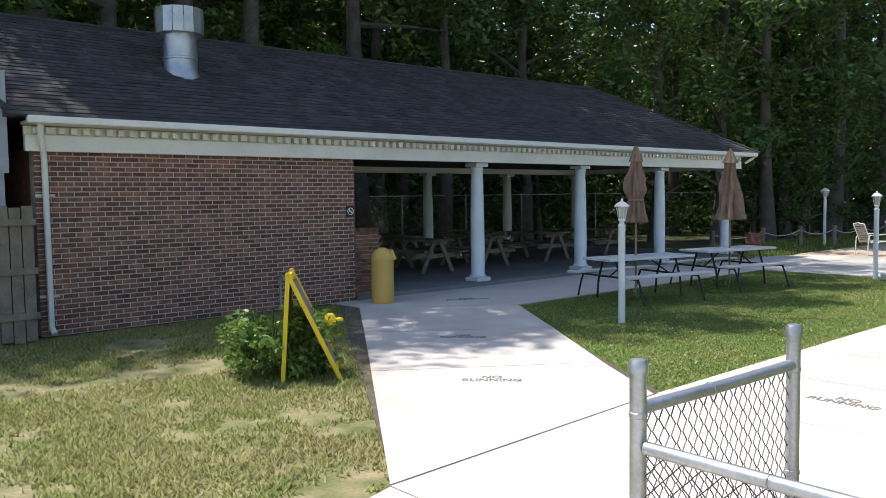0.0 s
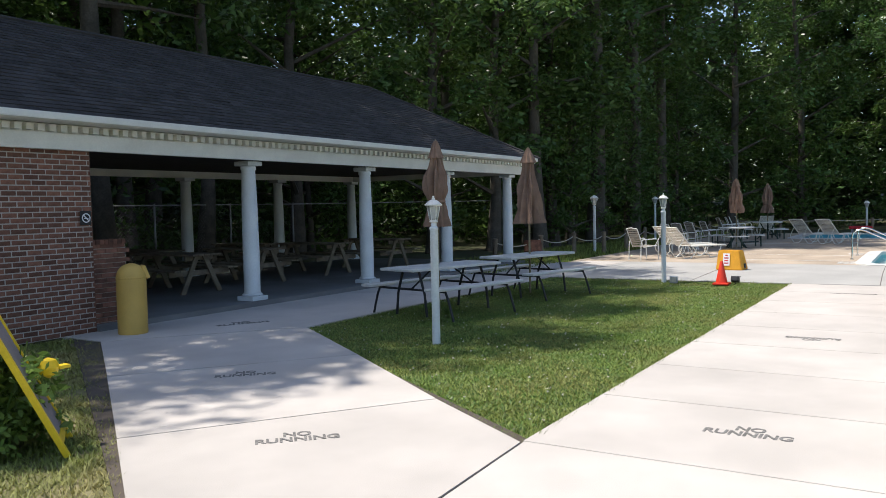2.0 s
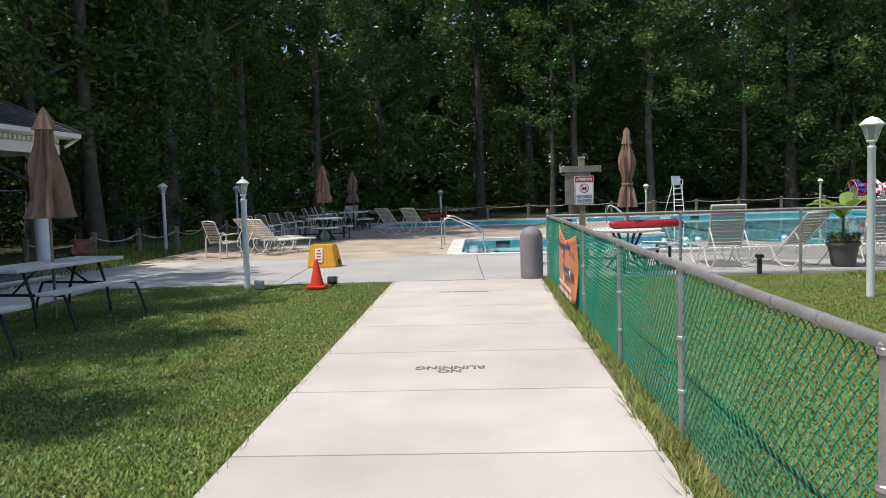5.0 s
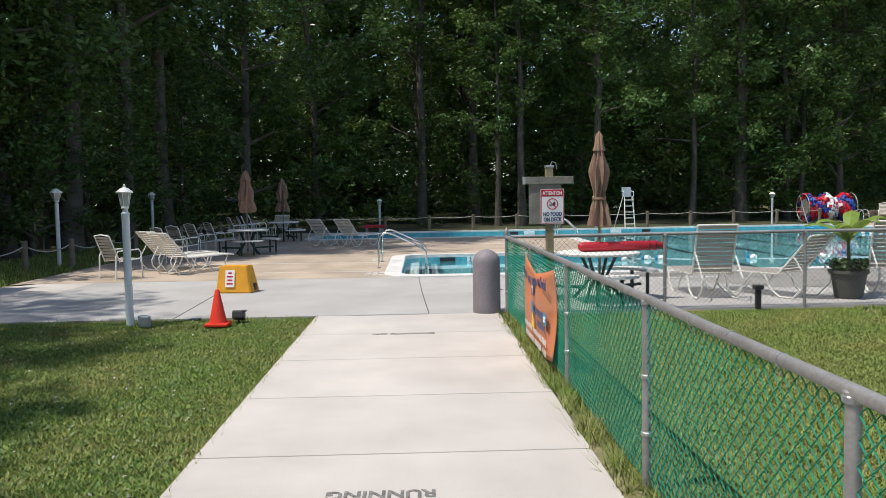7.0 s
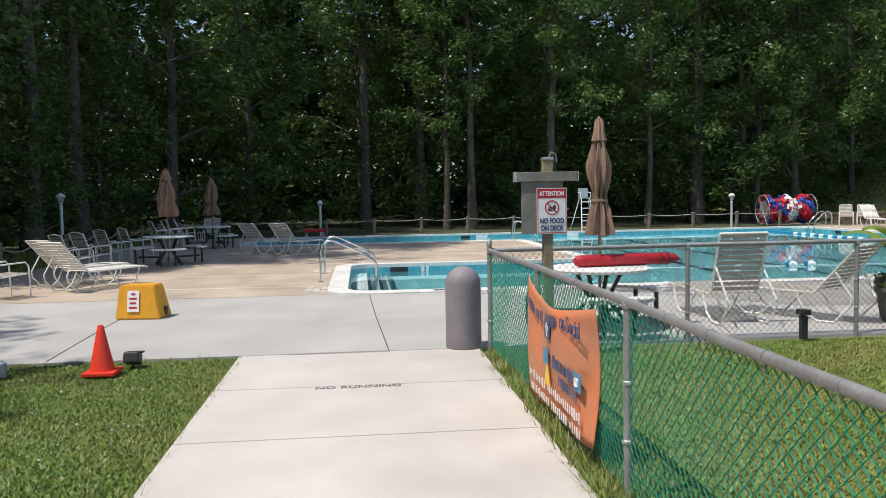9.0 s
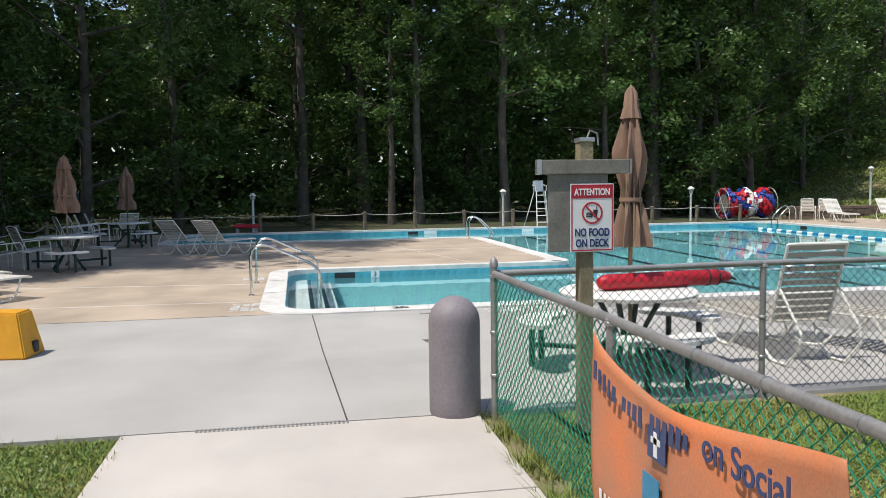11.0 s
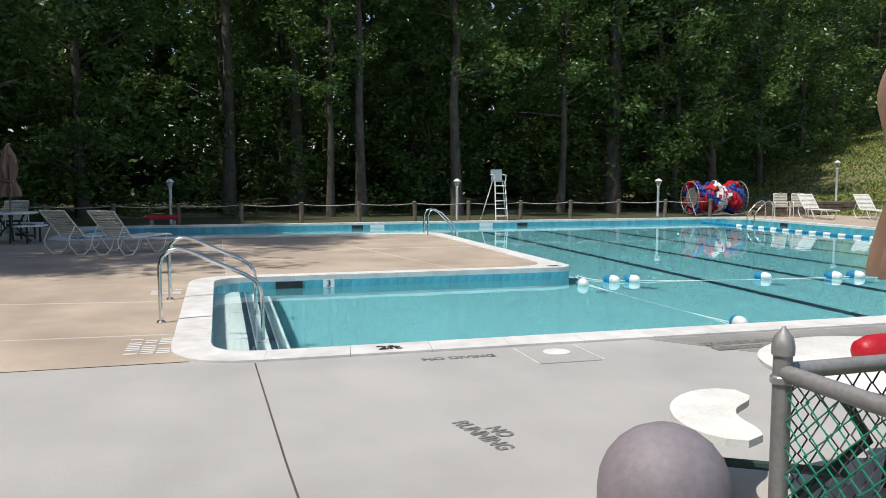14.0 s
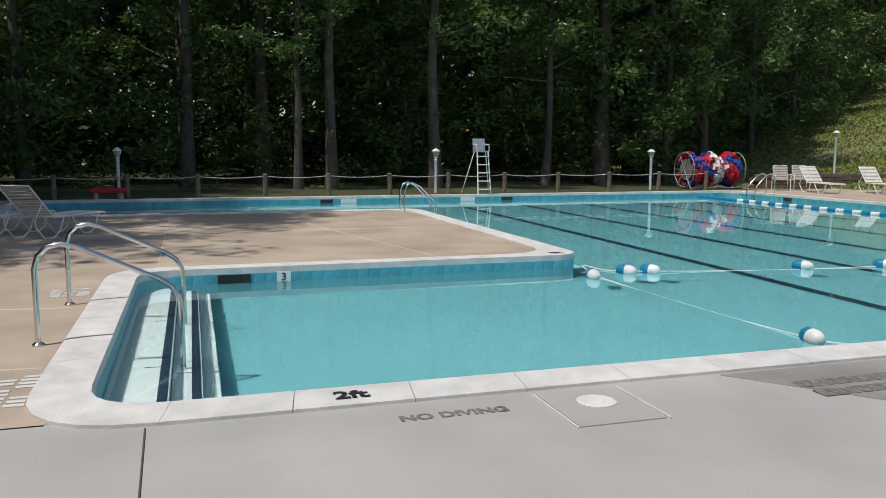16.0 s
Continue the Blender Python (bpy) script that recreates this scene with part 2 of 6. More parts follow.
def cells(xs, ys, keep, z):
    """A flat sheet of cells between the cuts; keep says which stay."""
    bm = B()
    vs = {}
    for i in range(len(xs) - 1):
        for j in range(len(ys) - 1):
            if keep((xs[i] + xs[i + 1]) / 2, (ys[j] + ys[j + 1]) / 2):
                q = []
                for a, c in ((i, j), (i + 1, j), (i + 1, j + 1), (i, j + 1)):
                    if (a, c) not in vs:
                        vs[a, c] = bm.verts.new((xs[a], ys[c], z(xs[a], ys[c]) if callable(z) else z))
                    q.append(vs[a, c])
                bm.faces.new(q)
    return bm


def letters(name, text, size, m, material, parent=None, depth=0.0015, stretch=1.0, bold=0.012):
    """Writing as a thin mesh; m turns its flat, upright-reading plane into place."""
    cu = bpy.data.curves.new(name, "FONT")
    cu.body, cu.size, cu.align_x, cu.align_y, cu.extrude, cu.space_line = text, size, "CENTER", "CENTER", depth, 0.85
    cu.offset = size * bold
    tmp = new("tmp_text", cu)
    bpy.context.view_layer.update()
    me = bpy.data.meshes.new_from_object(tmp)
    bpy.data.objects.remove(tmp)
    me.materials.clear()
    me.materials.append(material)
    me.transform(Matrix.Diagonal((stretch, 1, 1, 1)))
    ob = new(name, me)
    ob.matrix_basis = m
    ob.parent = parent
    return ob



# ---- ground, pavements, pool ----
POOL_Y0, POOL_X1 = -16.6, 44.4


def in_pool(x, y, g=0.0):
    return ((24.15 - g < x < 29.75 + g and POOL_Y0 - g < y < 3.2 + g) or (29.7 < x < 39.1 and POOL_Y0 - g < y < -2.95 + g)
            or (39.05 - g < x < POOL_X1 + g and POOL_Y0 - g < y < 7.0 + g))


def hill(x, y):
    """Level ground with a rise beyond the far corner of the pool and under the woods."""
    h = 0.0
    if y < -22.5:
        h += min(max((-22.5 - y) * 0.25, 0), 9) * min(max((x - 30) / 25, 0), 1)
    if y > 24:
        h += min((y - 24) * 0.1, 6)
    if x > 52:
        h += min((x - 52) * 0.06, 4)
    return h - 0.035


G = 0.18
gx = sorted({-3000, -400, -120, -60, *range(-40, 24, 8), 24.15 - G, 29.7 + G, 39.05 - G, POOL_X1 + G, 46, 50, 54, 60, 66, 72, 80, 90, 110, 160, 400, 3000})
gy = sorted({-3000, -400, -160, -100, -80, -70, -60, -50, -44, -38, -33, -29, -25, -22.5, -20, POOL_Y0 - G, -2.95 + G, 3.2 + G, 7.0 + G, 12, 18, 24, 30, 40, 60, 90, 160, 400, 3000})
ground = tagged(mesh_ob("ground", cells(gx, gy, lambda x, y: not in_pool(x, y, G), hill), SOIL), "mown green lawn with bare earthy patches", "ground", kind="structure")

FLOOR_KEEP = lambda x, y: (x > 45.3 and -18.5 < y) or (y > 18.4) or (x > 24 and y > 14.6)
wx = [-80, -50, -30, -20, -10, 0, 8, 16, 24, 30, 36, 42, 45.4, 48, 52, 56, 60, 66, 72, 80, 95, 110]
wy = [-18.5, -12, -6, 0, 6, 10, 14.6, 18.45, 24, 27, 30, 35, 40, 50, 60, 75, 90]
woods = tagged(mesh_ob("ground_woodland", cells(wx, wy, FLOOR_KEEP, lambda x, y: hill(x, y) + 0.02), FOREST), "dark leaf-littered woodland floor", "ground", kind="structure")

deck = tagged(mesh_ob("pavement_deck", prism(B(), [(18.76, 9.45), (18.76, -26), (24.0, -26), (24.0, 9.3)], -0.3, -0.001), DECK), "grey concrete pool deck", "deck", kind="structure")
dx = [23.99, 24.15 - G, 29.7 + G, 39.05 - G, POOL_X1 + G, 45.3]
dy = [-26, POOL_Y0 - G, -2.95 + G, 3.2 + G, 7.0 + G, 9.3, 11.0]
tan = mesh_ob("pavement_tan", cells(dx, dy, lambda x, y: not in_pool(x, y, G) and not (x < 24.4 and y > 9.3), 0.0), TAN)
tagged(tan, "tan broom-finished concrete pool deck", "deck", kind="structure")

# concrete walks, slab by slab
walk_main = thing("pavement_walk", "pale concrete walk in jointed slabs", "pavement", kind="structure")
edges = [6.64, 8.22, 9.72, 11.22, 12.7, 14.2, 15.72, 17.22, 18.75]
for a, c in zip(edges, edges[1:]):
    part("slab", box(B(), ((a + c) / 2, 2.975, -0.06), (c - a - 0.016, 2.53, 0.12), 0.007), CONC, walk_main)
part("slab", prism(B(), [(3.36, 1.71), (6.628, 1.71), (6.628, 4.22), (6.6, 4.22), (3.36, 4.04)], -0.12, 0), CONC, walk_main)
part("slab", prism(B(), [(-6, -9), (3.348, -9), (3.348, 4.03), (2.2, 3.7), (0.5, 3.2), (-6, 2.6)], -0.12, 0), CONC, walk_main)
diag = [((3.37, 4.06), (6.6, 4.235)), ((5.33, 6.92), (7.43, 5.45)), ((6.75, 9.0), (8.85, 7.4)), ((8.17, 11.1), (10.27, 9.4))]
for (a, c), (d, e) in zip(diag, diag[1:]):
    k = 0.006
    part("slab", prism(B(), [(a[0] + k, a[1] + k), (c[0] + k, c[1] + k), (e[0] - k, e[1] - k), (d[0] - k, d[1] - k)], -0.12, 0), CONC, walk_main)
part("slab", prism(B(), [(8.18, 11.11), (10.28, 9.41), (14.4, 9.41), (14.4, 12.0), (8.2, 12.0)], -0.12, 0), CONC, walk_main)
part("slab", prism(B(), [(14.41, 9.41), (18.75, 9.41), (18.75, 12.0), (14.41, 12.0)], -0.12, 0), CONC, walk_main)
part("slab", prism(B(), [(18.77, 9.46), (24.0, 9.31), (24.0, 10.4), (22.4, 12.0), (18.77, 12.0)], -0.12, 0), CONC, walk_main)
part("joint_bed", prism(B(), [(3.2, 1.75), (18.7, 1.75), (18.7, 4.18), (6.7, 4.2), (10.2, 9.5), (18.7, 9.5), (18.7, 11.9), (8.3, 11.9), (3.5, 4.2)], -0.1, -0.012), JOINT, walk_main)
drain = thing("drain_grate", "narrow steel drain grating set in concrete", "drain")
for i in range(36):
    part("bar", box(B(), (18.72, 2.68 + i * 0.03, 0.004), (0.07, 0.014, 0.006)), DULLMETAL, drain)
jt = tagged(mesh_ob("deck_joint", tube(B(), [(18.78, 2.68, 0.0), (21.3, 2.77, 0.0), (23.76, 2.83, 0.0)], 0.007, 5), JOINT), "dark sealed joint across the concrete deck", "joint", kind="structure")
jt2 = tagged(mesh_ob("deck_joint", tube(B(), [(18.8, 6.2, 0.0), (20.0, 6.25, 0.0), (21.3, 6.3, 0.0), (23.9, 6.3, 0)], 0.006, 5), JOINT), "dark sealed joint across the concrete deck", "joint", kind="structure")


def rounded(poly, r=0.3, n=5):
    """The polygon (counter-clockwise) with its corners rounded."""
    out = []
    for i, p in enumerate(poly):
        p, a, c = Vector(p), Vector(poly[i - 1]), Vector(poly[(i + 1) % len(poly)])
        u, v = (a - p).normalized(), (c - p).normalized()
        for k in range(n + 1):
            f = k / n
            out.append((p + u * r * (1 - f) ** 2 + v * r * f ** 2))
    return out


def inset(poly, d):
    """The corners of a right-angled polygon moved outward by d (counter-clockwise)."""
    out = []
    for i, p in enumerate(poly):
        p, a, c = Vector(p), Vector(poly[i - 1]), Vector(poly[(i + 1) % len(poly)])
        u, v = (p - a).normalized(), (c - p).normalized()
        out.append(p + d * Vector((u.y, -u.x)) + d * Vector((v.y, -v.x)))
    return out


pool_poly = [(24.15, 3.2), (24.15, POOL_Y0), (POOL_X1, POOL_Y0), (POOL_X1, 7.0), (39.05, 7.0), (39.05, -2.95), (29.7, -2.95), (29.7, 3.2)]
inner, outer = rounded(pool_poly, 0.5, 6), rounded(inset(pool_poly, 0.36), 0.8, 6)
pool = thing("swimming_pool", "L-shaped swimming pool with pale aqua plaster and white coping", "pool", kind="structure")
n = len(inner)
# coping stones with joints, in straight runs
for i in range(n):
    a, c, d, e = inner[i], inner[(i + 1) % n], outer[(i + 1) % n], outer[i]
    ln = (c - a).length
    k = max(1, round(ln / 0.75))
    for j in range(k):
        g = 0.003 / max(ln, 0.01) if k > 1 else 0
        f0, f1 = j / k + g, (j + 1) / k - g
        cb = B()
        q = [a.lerp(c, f0), a.lerp(c, f1), e.lerp(d, f1), e.lerp(d, f0)]
        lo = [cb.verts.new((p.x, p.y, -0.07)) for p in q]
        hi = [cb.verts.new((p.x, p.y, z)) for p, z in zip(q, (0.028, 0.028, 0.022, 0.022))]
        cb.faces.new(hi)
        cb.faces.new(lo[::-1])
        for t in range(4):
            cb.faces.new((lo[t], lo[(t + 1) % 4], hi[(t + 1) % 4], hi[t]))
        part("coping_stone", cb, COPE, pool)
wb = B()
DEPTH = -1.15
lo = [wb.verts.new((p.x, p.y, DEPTH)) for p in inner]
hi = [wb.verts.new((p.x, p.y, -0.06)) for p in inner]
wb.faces.new(lo)
for i in range(n):
    wb.faces.new((lo[i], lo[(i + 1) % n], hi[(i + 1) % n], hi[i]))
part("basin", wb, BASIN, pool, "pale aqua plaster basin")
# steps in the shallow corner, with dark nosings
for y0, y1, z in ((2.74, 3.2, -0.32), (2.5, 2.74, -0.55), (2.36, 2.5, -0.8)):
    if z < -0.4:
        for x in (25.9, 27.7):
            part("step_joint", box(B(), (x, y1 + 0.11, z + 0.236 if z > -0.6 else z + 0.256), (0.012, 0.2, 0.006)), LANE, pool)
    part("step", box(B(), (26.92, (y0 + y1) / 2, (z + DEPTH) / 2), (5.5, y1 - y0 - 0.004, z - DEPTH), 0.01), STEPM, pool)
    if z > -0.7:
        part("step_nosing", box(B(), (26.92, y0 + 0.05, z + 0.006), (5.48, 0.07, 0.008)), LANE, pool, "black tiled step edge")
for y in (-5.5, -7.6, -9.7, -11.8, -13.9, -15.5):
    part("lane_line", box(B(), (34.4, y, DEPTH + 0.006), (17.6, 0.2, 0.008)), LANE, pool, "black lane marking on the pool floor")
# waterline tiles: the shallow side facing the camera singly, the rest joined
tile_me = None
for i in range(40):
    y = 2.95 - i * 0.152
    if y < -2.8:
        break
    bmt = B() if tile_me is None else None
    if tile_me is None:
        o = part("tile", box(bmt, (0, 0, 0), (0.012, 0.146, 0.146), 0.003), TILE, pool)
        tile_me = o.data
    else:
        o = new("tile", tile_me)
        o.parent = pool
    o.location = (29.696, y, -0.125)
tb = B()
for k in range(132):
    box(tb, (POOL_X1 - 0.005, 6.6 - k * 0.175, -0.12), (0.012, 0.168, 0.15))
for k in range(113):
    box(tb, (24.6 + k * 0.175, POOL_Y0 + 0.005, -0.12), (0.168, 0.012, 0.15))
for k in range(76):
    box(tb, (39.06, 6.6 - k * 0.125, -0.12), (0.012, 0.12, 0.15))
o = part("tile_band", tb, TILE2, pool, "blue waterline tiles")
tagged(o, kind="stuff")
for x, y, w in ((29.683, 2.05, 0.42), (POOL_X1 - 0.015, -7.6, 0.4), (POOL_X1 - 0.015, -1.5, 0.4)):
    part("skimmer_mouth", box(B(), (x, y, -0.12), (0.012, w, 0.12)), BLACK, pool, "dark skimmer opening")
for x in (36.8, 41.5):
    part("skimmer_mouth", box(B(), (x, POOL_Y0 + 0.015, -0.12), (0.4, 0.012, 0.12)), BLACK, pool, "dark skimmer opening")
part("depth_marker", box(B(), (29.683, 1.42, -0.115), (0.012, 0.18, 0.15), 0.003), SIGNW, pool, "white depth tile")
letters("depth_number", "3", 0.14, Matrix.Translation((29.674, 1.42, -0.115)) @ Matrix(((0, 0, -1, 0), (-1, 0, 0, 0), (0, 1, 0, 0), (0, 0, 0, 1))), BLACK, pool)
for y in (-2.2, -6.2):
    part("depth_marker", box(B(), (POOL_X1 - 0.016, y, -0.115), (0.012, 0.5, 0.13), 0.003), SIGNW, pool)
wv, wf = [], []
for x0, x1, y0, y1 in ((24.15, 29.7, POOL_Y0, 3.2), (29.7, POOL_X1, POOL_Y0, -2.95), (39.05, POOL_X1, -2.95, 7.0)):
    k = len(wv)
    wv += [(x0, y0, -0.17), (x1, y0, -0.17), (x1, y1, -0.17), (x0, y1, -0.17)]
    wf.append((k, k + 1, k + 2, k + 3))
water = tagged(raw("water", wv, wf, WATER), "clear turquoise pool water, almost still", "water", kind="structure")
water.visible_shadow = False

for pts in ([(29.9, -0.9), (36.5, 0.4)], [(30.2, 3.0), (38.9, 3.05)], [(25.3, 3.6), (25.5, 7.2)], [(34.5, -2.5), (34.6, 8.5)], [(27.6, 3.7), (28.3, 9.0)]):
    tagged(mesh_ob("deck_joint", tube(B(), [(x, y, 0.0) for x, y in pts], 0.006, 5), COPE), "pale filled joint in the tan deck", "joint", kind="structure")

# ---- writing on the ground ----
FLAT = Matrix(((0, 1, 0, 0), (-1, 0, 0, 0), (0, 0, 1, 0), (0, 0, 0, 1)))


def marking(text, x, y, size, turn=0.0, stretch=1.0, material=STENCIL, z=0.002, label="dark stencilled NO RUNNING lettering on concrete"):
    ob = letters("ground_marking", text, size, Matrix.Translation((x, y, z)) @ pose(0, 0, 0, 0, 0, turn) @ FLAT, material, stretch=stretch, bold=0.028)
    return tagged(ob, label, "marking", "ground markings")


marking("NO\nRUNNING", 7.55, 2.9, 0.155, 0, 0.85)
marking("NO\nRUNNING", 11.93, 3.02, 0.155, 180, 0.85)
marking("NO RUNNING", 17.15, 3.0, 0.12, 0, 0.95)
marking("NO\nRUNNING", 5.98, 5.74, 0.155, 44, 0.85)
marking("NO\nRUNNING", 7.48, 7.78, 0.155, 44, 0.85)
marking("NO\nRUNNING", 10.2, 10.6, 0.17, 60)
marking("NO\nRUNNING", 21.42, 1.5, 0.155, -78, 0.85)
marking("2ft", 23.96, 1.62, 0.2, 0, z=0.03, material=BLACK, label="black 2ft depth marking on white coping")
marking("NO DIVING", 23.5, 1.08, 0.13, 0, label="worn black NO DIVING lettering on concrete")
marking("2ft", 29.95, -2.62, 0.2, 180, z=0.03, material=BLACK, label="black depth marking on white coping")
for x, y, s_ in ((24.75, 3.78, 0.75), (28.5, 3.85, 0.5)):
    worn = B()
    for i in range(9):
        for j in range(3):
            if random.random() < 0.85:
                box(worn, (x - s_ / 2 + (i + 0.5) * s_ / 9, y - 0.16 + j * 0.14, 0.003), (s_ / 9 * 0.6, 0.1 + random.random() * 0.03, 0.003))
    tagged(mesh_ob("ground_marking", worn, COPE), "worn white stencilled lettering on tan deck", "marking", "ground markings")
PATCH = mat("deck_patch", (0.33, 0.315, 0.29), 0.9, var=0.25, scale=2.5, fine=120, bump=0.4, stain=0.25)
tagged(mesh_ob("pavement_patch", prism(B(), [(23.76, -0.95), (21.9, -2.5), (20.9, -3.3), (20.9, -9), (23.76, -9)], -0.02, 0.003), PATCH), "older stained grey concrete patch beside the coping", "deck", kind="structure")
worn = B()
for i in range(9):
    box(worn, (22.75, -1.75 - i * 0.13, 0.0055), (0.1, 0.09 + random.random() * 0.03, 0.003))
tagged(mesh_ob("ground_marking", worn, COPE), "worn white lettering over a grey deck patch", "marking", "ground markings")
worn = B()
for i in range(12):
    for j in range(2):
        box(worn, (23.4 - j * 0.2, -1.35 - i * 0.1, 0.0055), (0.13, 0.075 + random.random() * 0.02, 0.003))
tagged(mesh_ob("ground_marking", worn, STENCIL), "worn dark lettering over a grey deck patch", "marking", "ground markings")
lid = thing("skimmer_lid", "square concrete skimmer cover with a round lid", "cover")
part("plate", box(B(), (23.38, 0.19, 0.002), (0.62, 0.56, 0.012), 0.003), DECK, lid)
for y in (-0.11, 0.49):
    part("edge_strip", box(B(), (23.38, y, 0.004), (0.64, 0.012, 0.014)), COPE, lid)
part("lid", rev(B(), [(0.125, 0.0), (0.125, 0.014), (0.11, 0.018), (0.06, 0.014), (0.05, 0.018)], 24, (23.45, 0.17, 0)), COPE, lid, "round white lid")


# ---- shelter building ----
BX0, BX1, BY, RY, BACK = 3.4, 22.3, 11.95, 15.0, 17.85
EAVE, RIDGE = 2.93, 4.95
wall = thing("wall_brick", "red brick wall in running bond with pale mortar", "wall", kind="structure")
part("mortar_core", box(B(), ((BX0 + 8.72) / 2, BY + 0.13, 1.3), (8.72 - BX0 - 0.012, 0.236, 2.62)), MORTAR, wall)
side = thing("wall_brick_end", "red brick end wall of the shelter", "wall", kind="structure")
part("end_wall", box(B(), (8.62, 15.0, 1.3), (0.22, 5.6, 2.6)), BRICK2, side)
part("end_wall", box(B(), (BX0 + 0.12, 15.0, 1.3), (0.22, 5.6, 2.6)), BRICK2, side)
part("back_wall", box(B(), (6.05, BACK, 1.3), (5.2, 0.22, 2.6)), BRICK2, side)
# half wall
half = thing("half_wall", "low red brick wall with a brick cap", "wall", kind="structure")
part("core", box(B(), (9.05, 12.2, 0.62), (0.6, 0.2, 1.2)), MORTAR, half)
hb = B()
for r in range(17):
    for c in range(3):
        box(hb, (8.85 + c * 0.205 + (0.05 if r % 2 else -0.03), 12.096, 0.06 + r * 0.0715), (0.2, 0.02, 0.06))
for k in range(8):
    box(hb, (8.8 + k * 0.072, 12.2, 1.265), (0.064, 0.26, 0.07))
part("bricks", hb, BRICK2, half)

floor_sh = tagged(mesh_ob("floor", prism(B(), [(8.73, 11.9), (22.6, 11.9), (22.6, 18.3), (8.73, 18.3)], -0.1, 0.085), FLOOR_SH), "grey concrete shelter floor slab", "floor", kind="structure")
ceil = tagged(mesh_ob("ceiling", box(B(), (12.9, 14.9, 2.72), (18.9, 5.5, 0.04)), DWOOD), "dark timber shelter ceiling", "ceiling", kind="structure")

# eaves: frieze board, dentils, crown and gutter
eave = thing("eaves_trim", "cream painted frieze with dentil moulding", "trim", kind="structure")
for y, sgn in ((BY - 0.05, -1), (BACK + 0.1, 1)):
    part("frieze", box(B(), ((3.28 + 22.4) / 2, y, 2.66), (22.4 - 3.28, 0.10, 0.22), 0.006), WHITE, eave)
part("frieze", box(B(), (22.4, 14.95, 2.66), (0.1, 6.1, 0.22), 0.006), WHITE, eave)
part("backing_board", box(B(), ((3.28 + 22.4) / 2, BY - 0.02, 2.83), (19.12, 0.05, 0.13)), WHITE, eave)
part("crown_board", box(B(), ((3.25 + 22.62) / 2, BY - 0.19, 2.925), (19.37, 0.34, 0.05), 0.012), WHITE, eave)
part("crown_board", box(B(), (22.6, 14.95, 2.925), (0.34, 6.4, 0.05), 0.012), WHITE, eave)
den = None
for k in range(118):
    x = 3.42 + k * 0.161
    if den is None:
        o = part("dentil", box(B(), (0, 0, 0), (0.085, 0.1, 0.085), 0.004), WHITE, eave)
        den = o.data
    else:
        o = new("dentil", den)
        o.parent = eave
    o.location = (x, BY - 0.095, 2.83)
gut = thing("gutter", "white metal gutter along the eaves", "gutter")
part("trough", box(B(), ((3.22 + 22.75) / 2, BY - 0.39, 2.955), (19.5, 0.1, 0.10), 0.02), WHITE, gut)
part("return", tube(B(), [(22.72, BY - 0.38, 2.93), (22.74, BY - 0.25, 2.85), (22.6, BY - 0.1, 2.72)], 0.035, 8), WHITE, gut)
spout = thing("downspout", "white metal downspout strapped to brick wall", "downspout")
part("pipe", tube(B(), [(3.42, BY - 0.33, 2.9), (3.42, BY - 0.3, 2.82), (3.5, BY - 0.1, 2.55), (3.52, BY - 0.06, 2.42), (3.52, BY - 0.06, 0.12), (3.54, BY - 0.12, 0.04)], 0.042, 8), WHITE, spout, smooth=True)
for z in (0.55, 1.95):
    part("strap", box(B(), (3.52, BY - 0.02, z), (0.26, 0.03, 0.035), 0.006), METAL, spout)

# roof with shingle courses
roof = thing("roof", "dark asphalt shingle hip roof", "roof", kind="structure")
OX0, OX1, OY0, OY1 = 3.0, 22.85, BY - 0.42, BACK + 0.6
HX = OX1 - (RY - OY0) * 0.98


def roof_pt(u, v):
    """Front slope, u along x from 0 to 1, v from eave to ridge."""
    x1 = OX1 + (HX - OX1) * v
    return Vector((OX0 + (x1 - OX0) * u, OY0 + (RY - OY0) * v, EAVE + 0.06 + (RIDGE - EAVE - 0.06) * v))


rb = B()
e0, e1, r0, r1 = (OX0, OY0, EAVE + 0.05), (OX1, OY0, EAVE + 0.05), (OX0, RY, RIDGE), (HX, RY, RIDGE)
f0, f1 = (OX0, OY1, EAVE + 0.05), (OX1, OY1, EAVE + 0.05)
for q in ((e0, e1, r1, r0), (f1, f0, r0, r1), (e1, f1, r1), (e0, r0, f0), (e0, f0, f1, e1)):
    rb.faces.new([rb.verts.new(p) for p in q])
bmesh.ops.remove_doubles(rb, verts=rb.verts[:], dist=0.001)
part("deck_board", rb, SHINGLE, roof)
nrm = Vector((0, -(RIDGE - EAVE), RY - OY0)).normalized()
sv, sf = [], []
ROWS_SH = 28
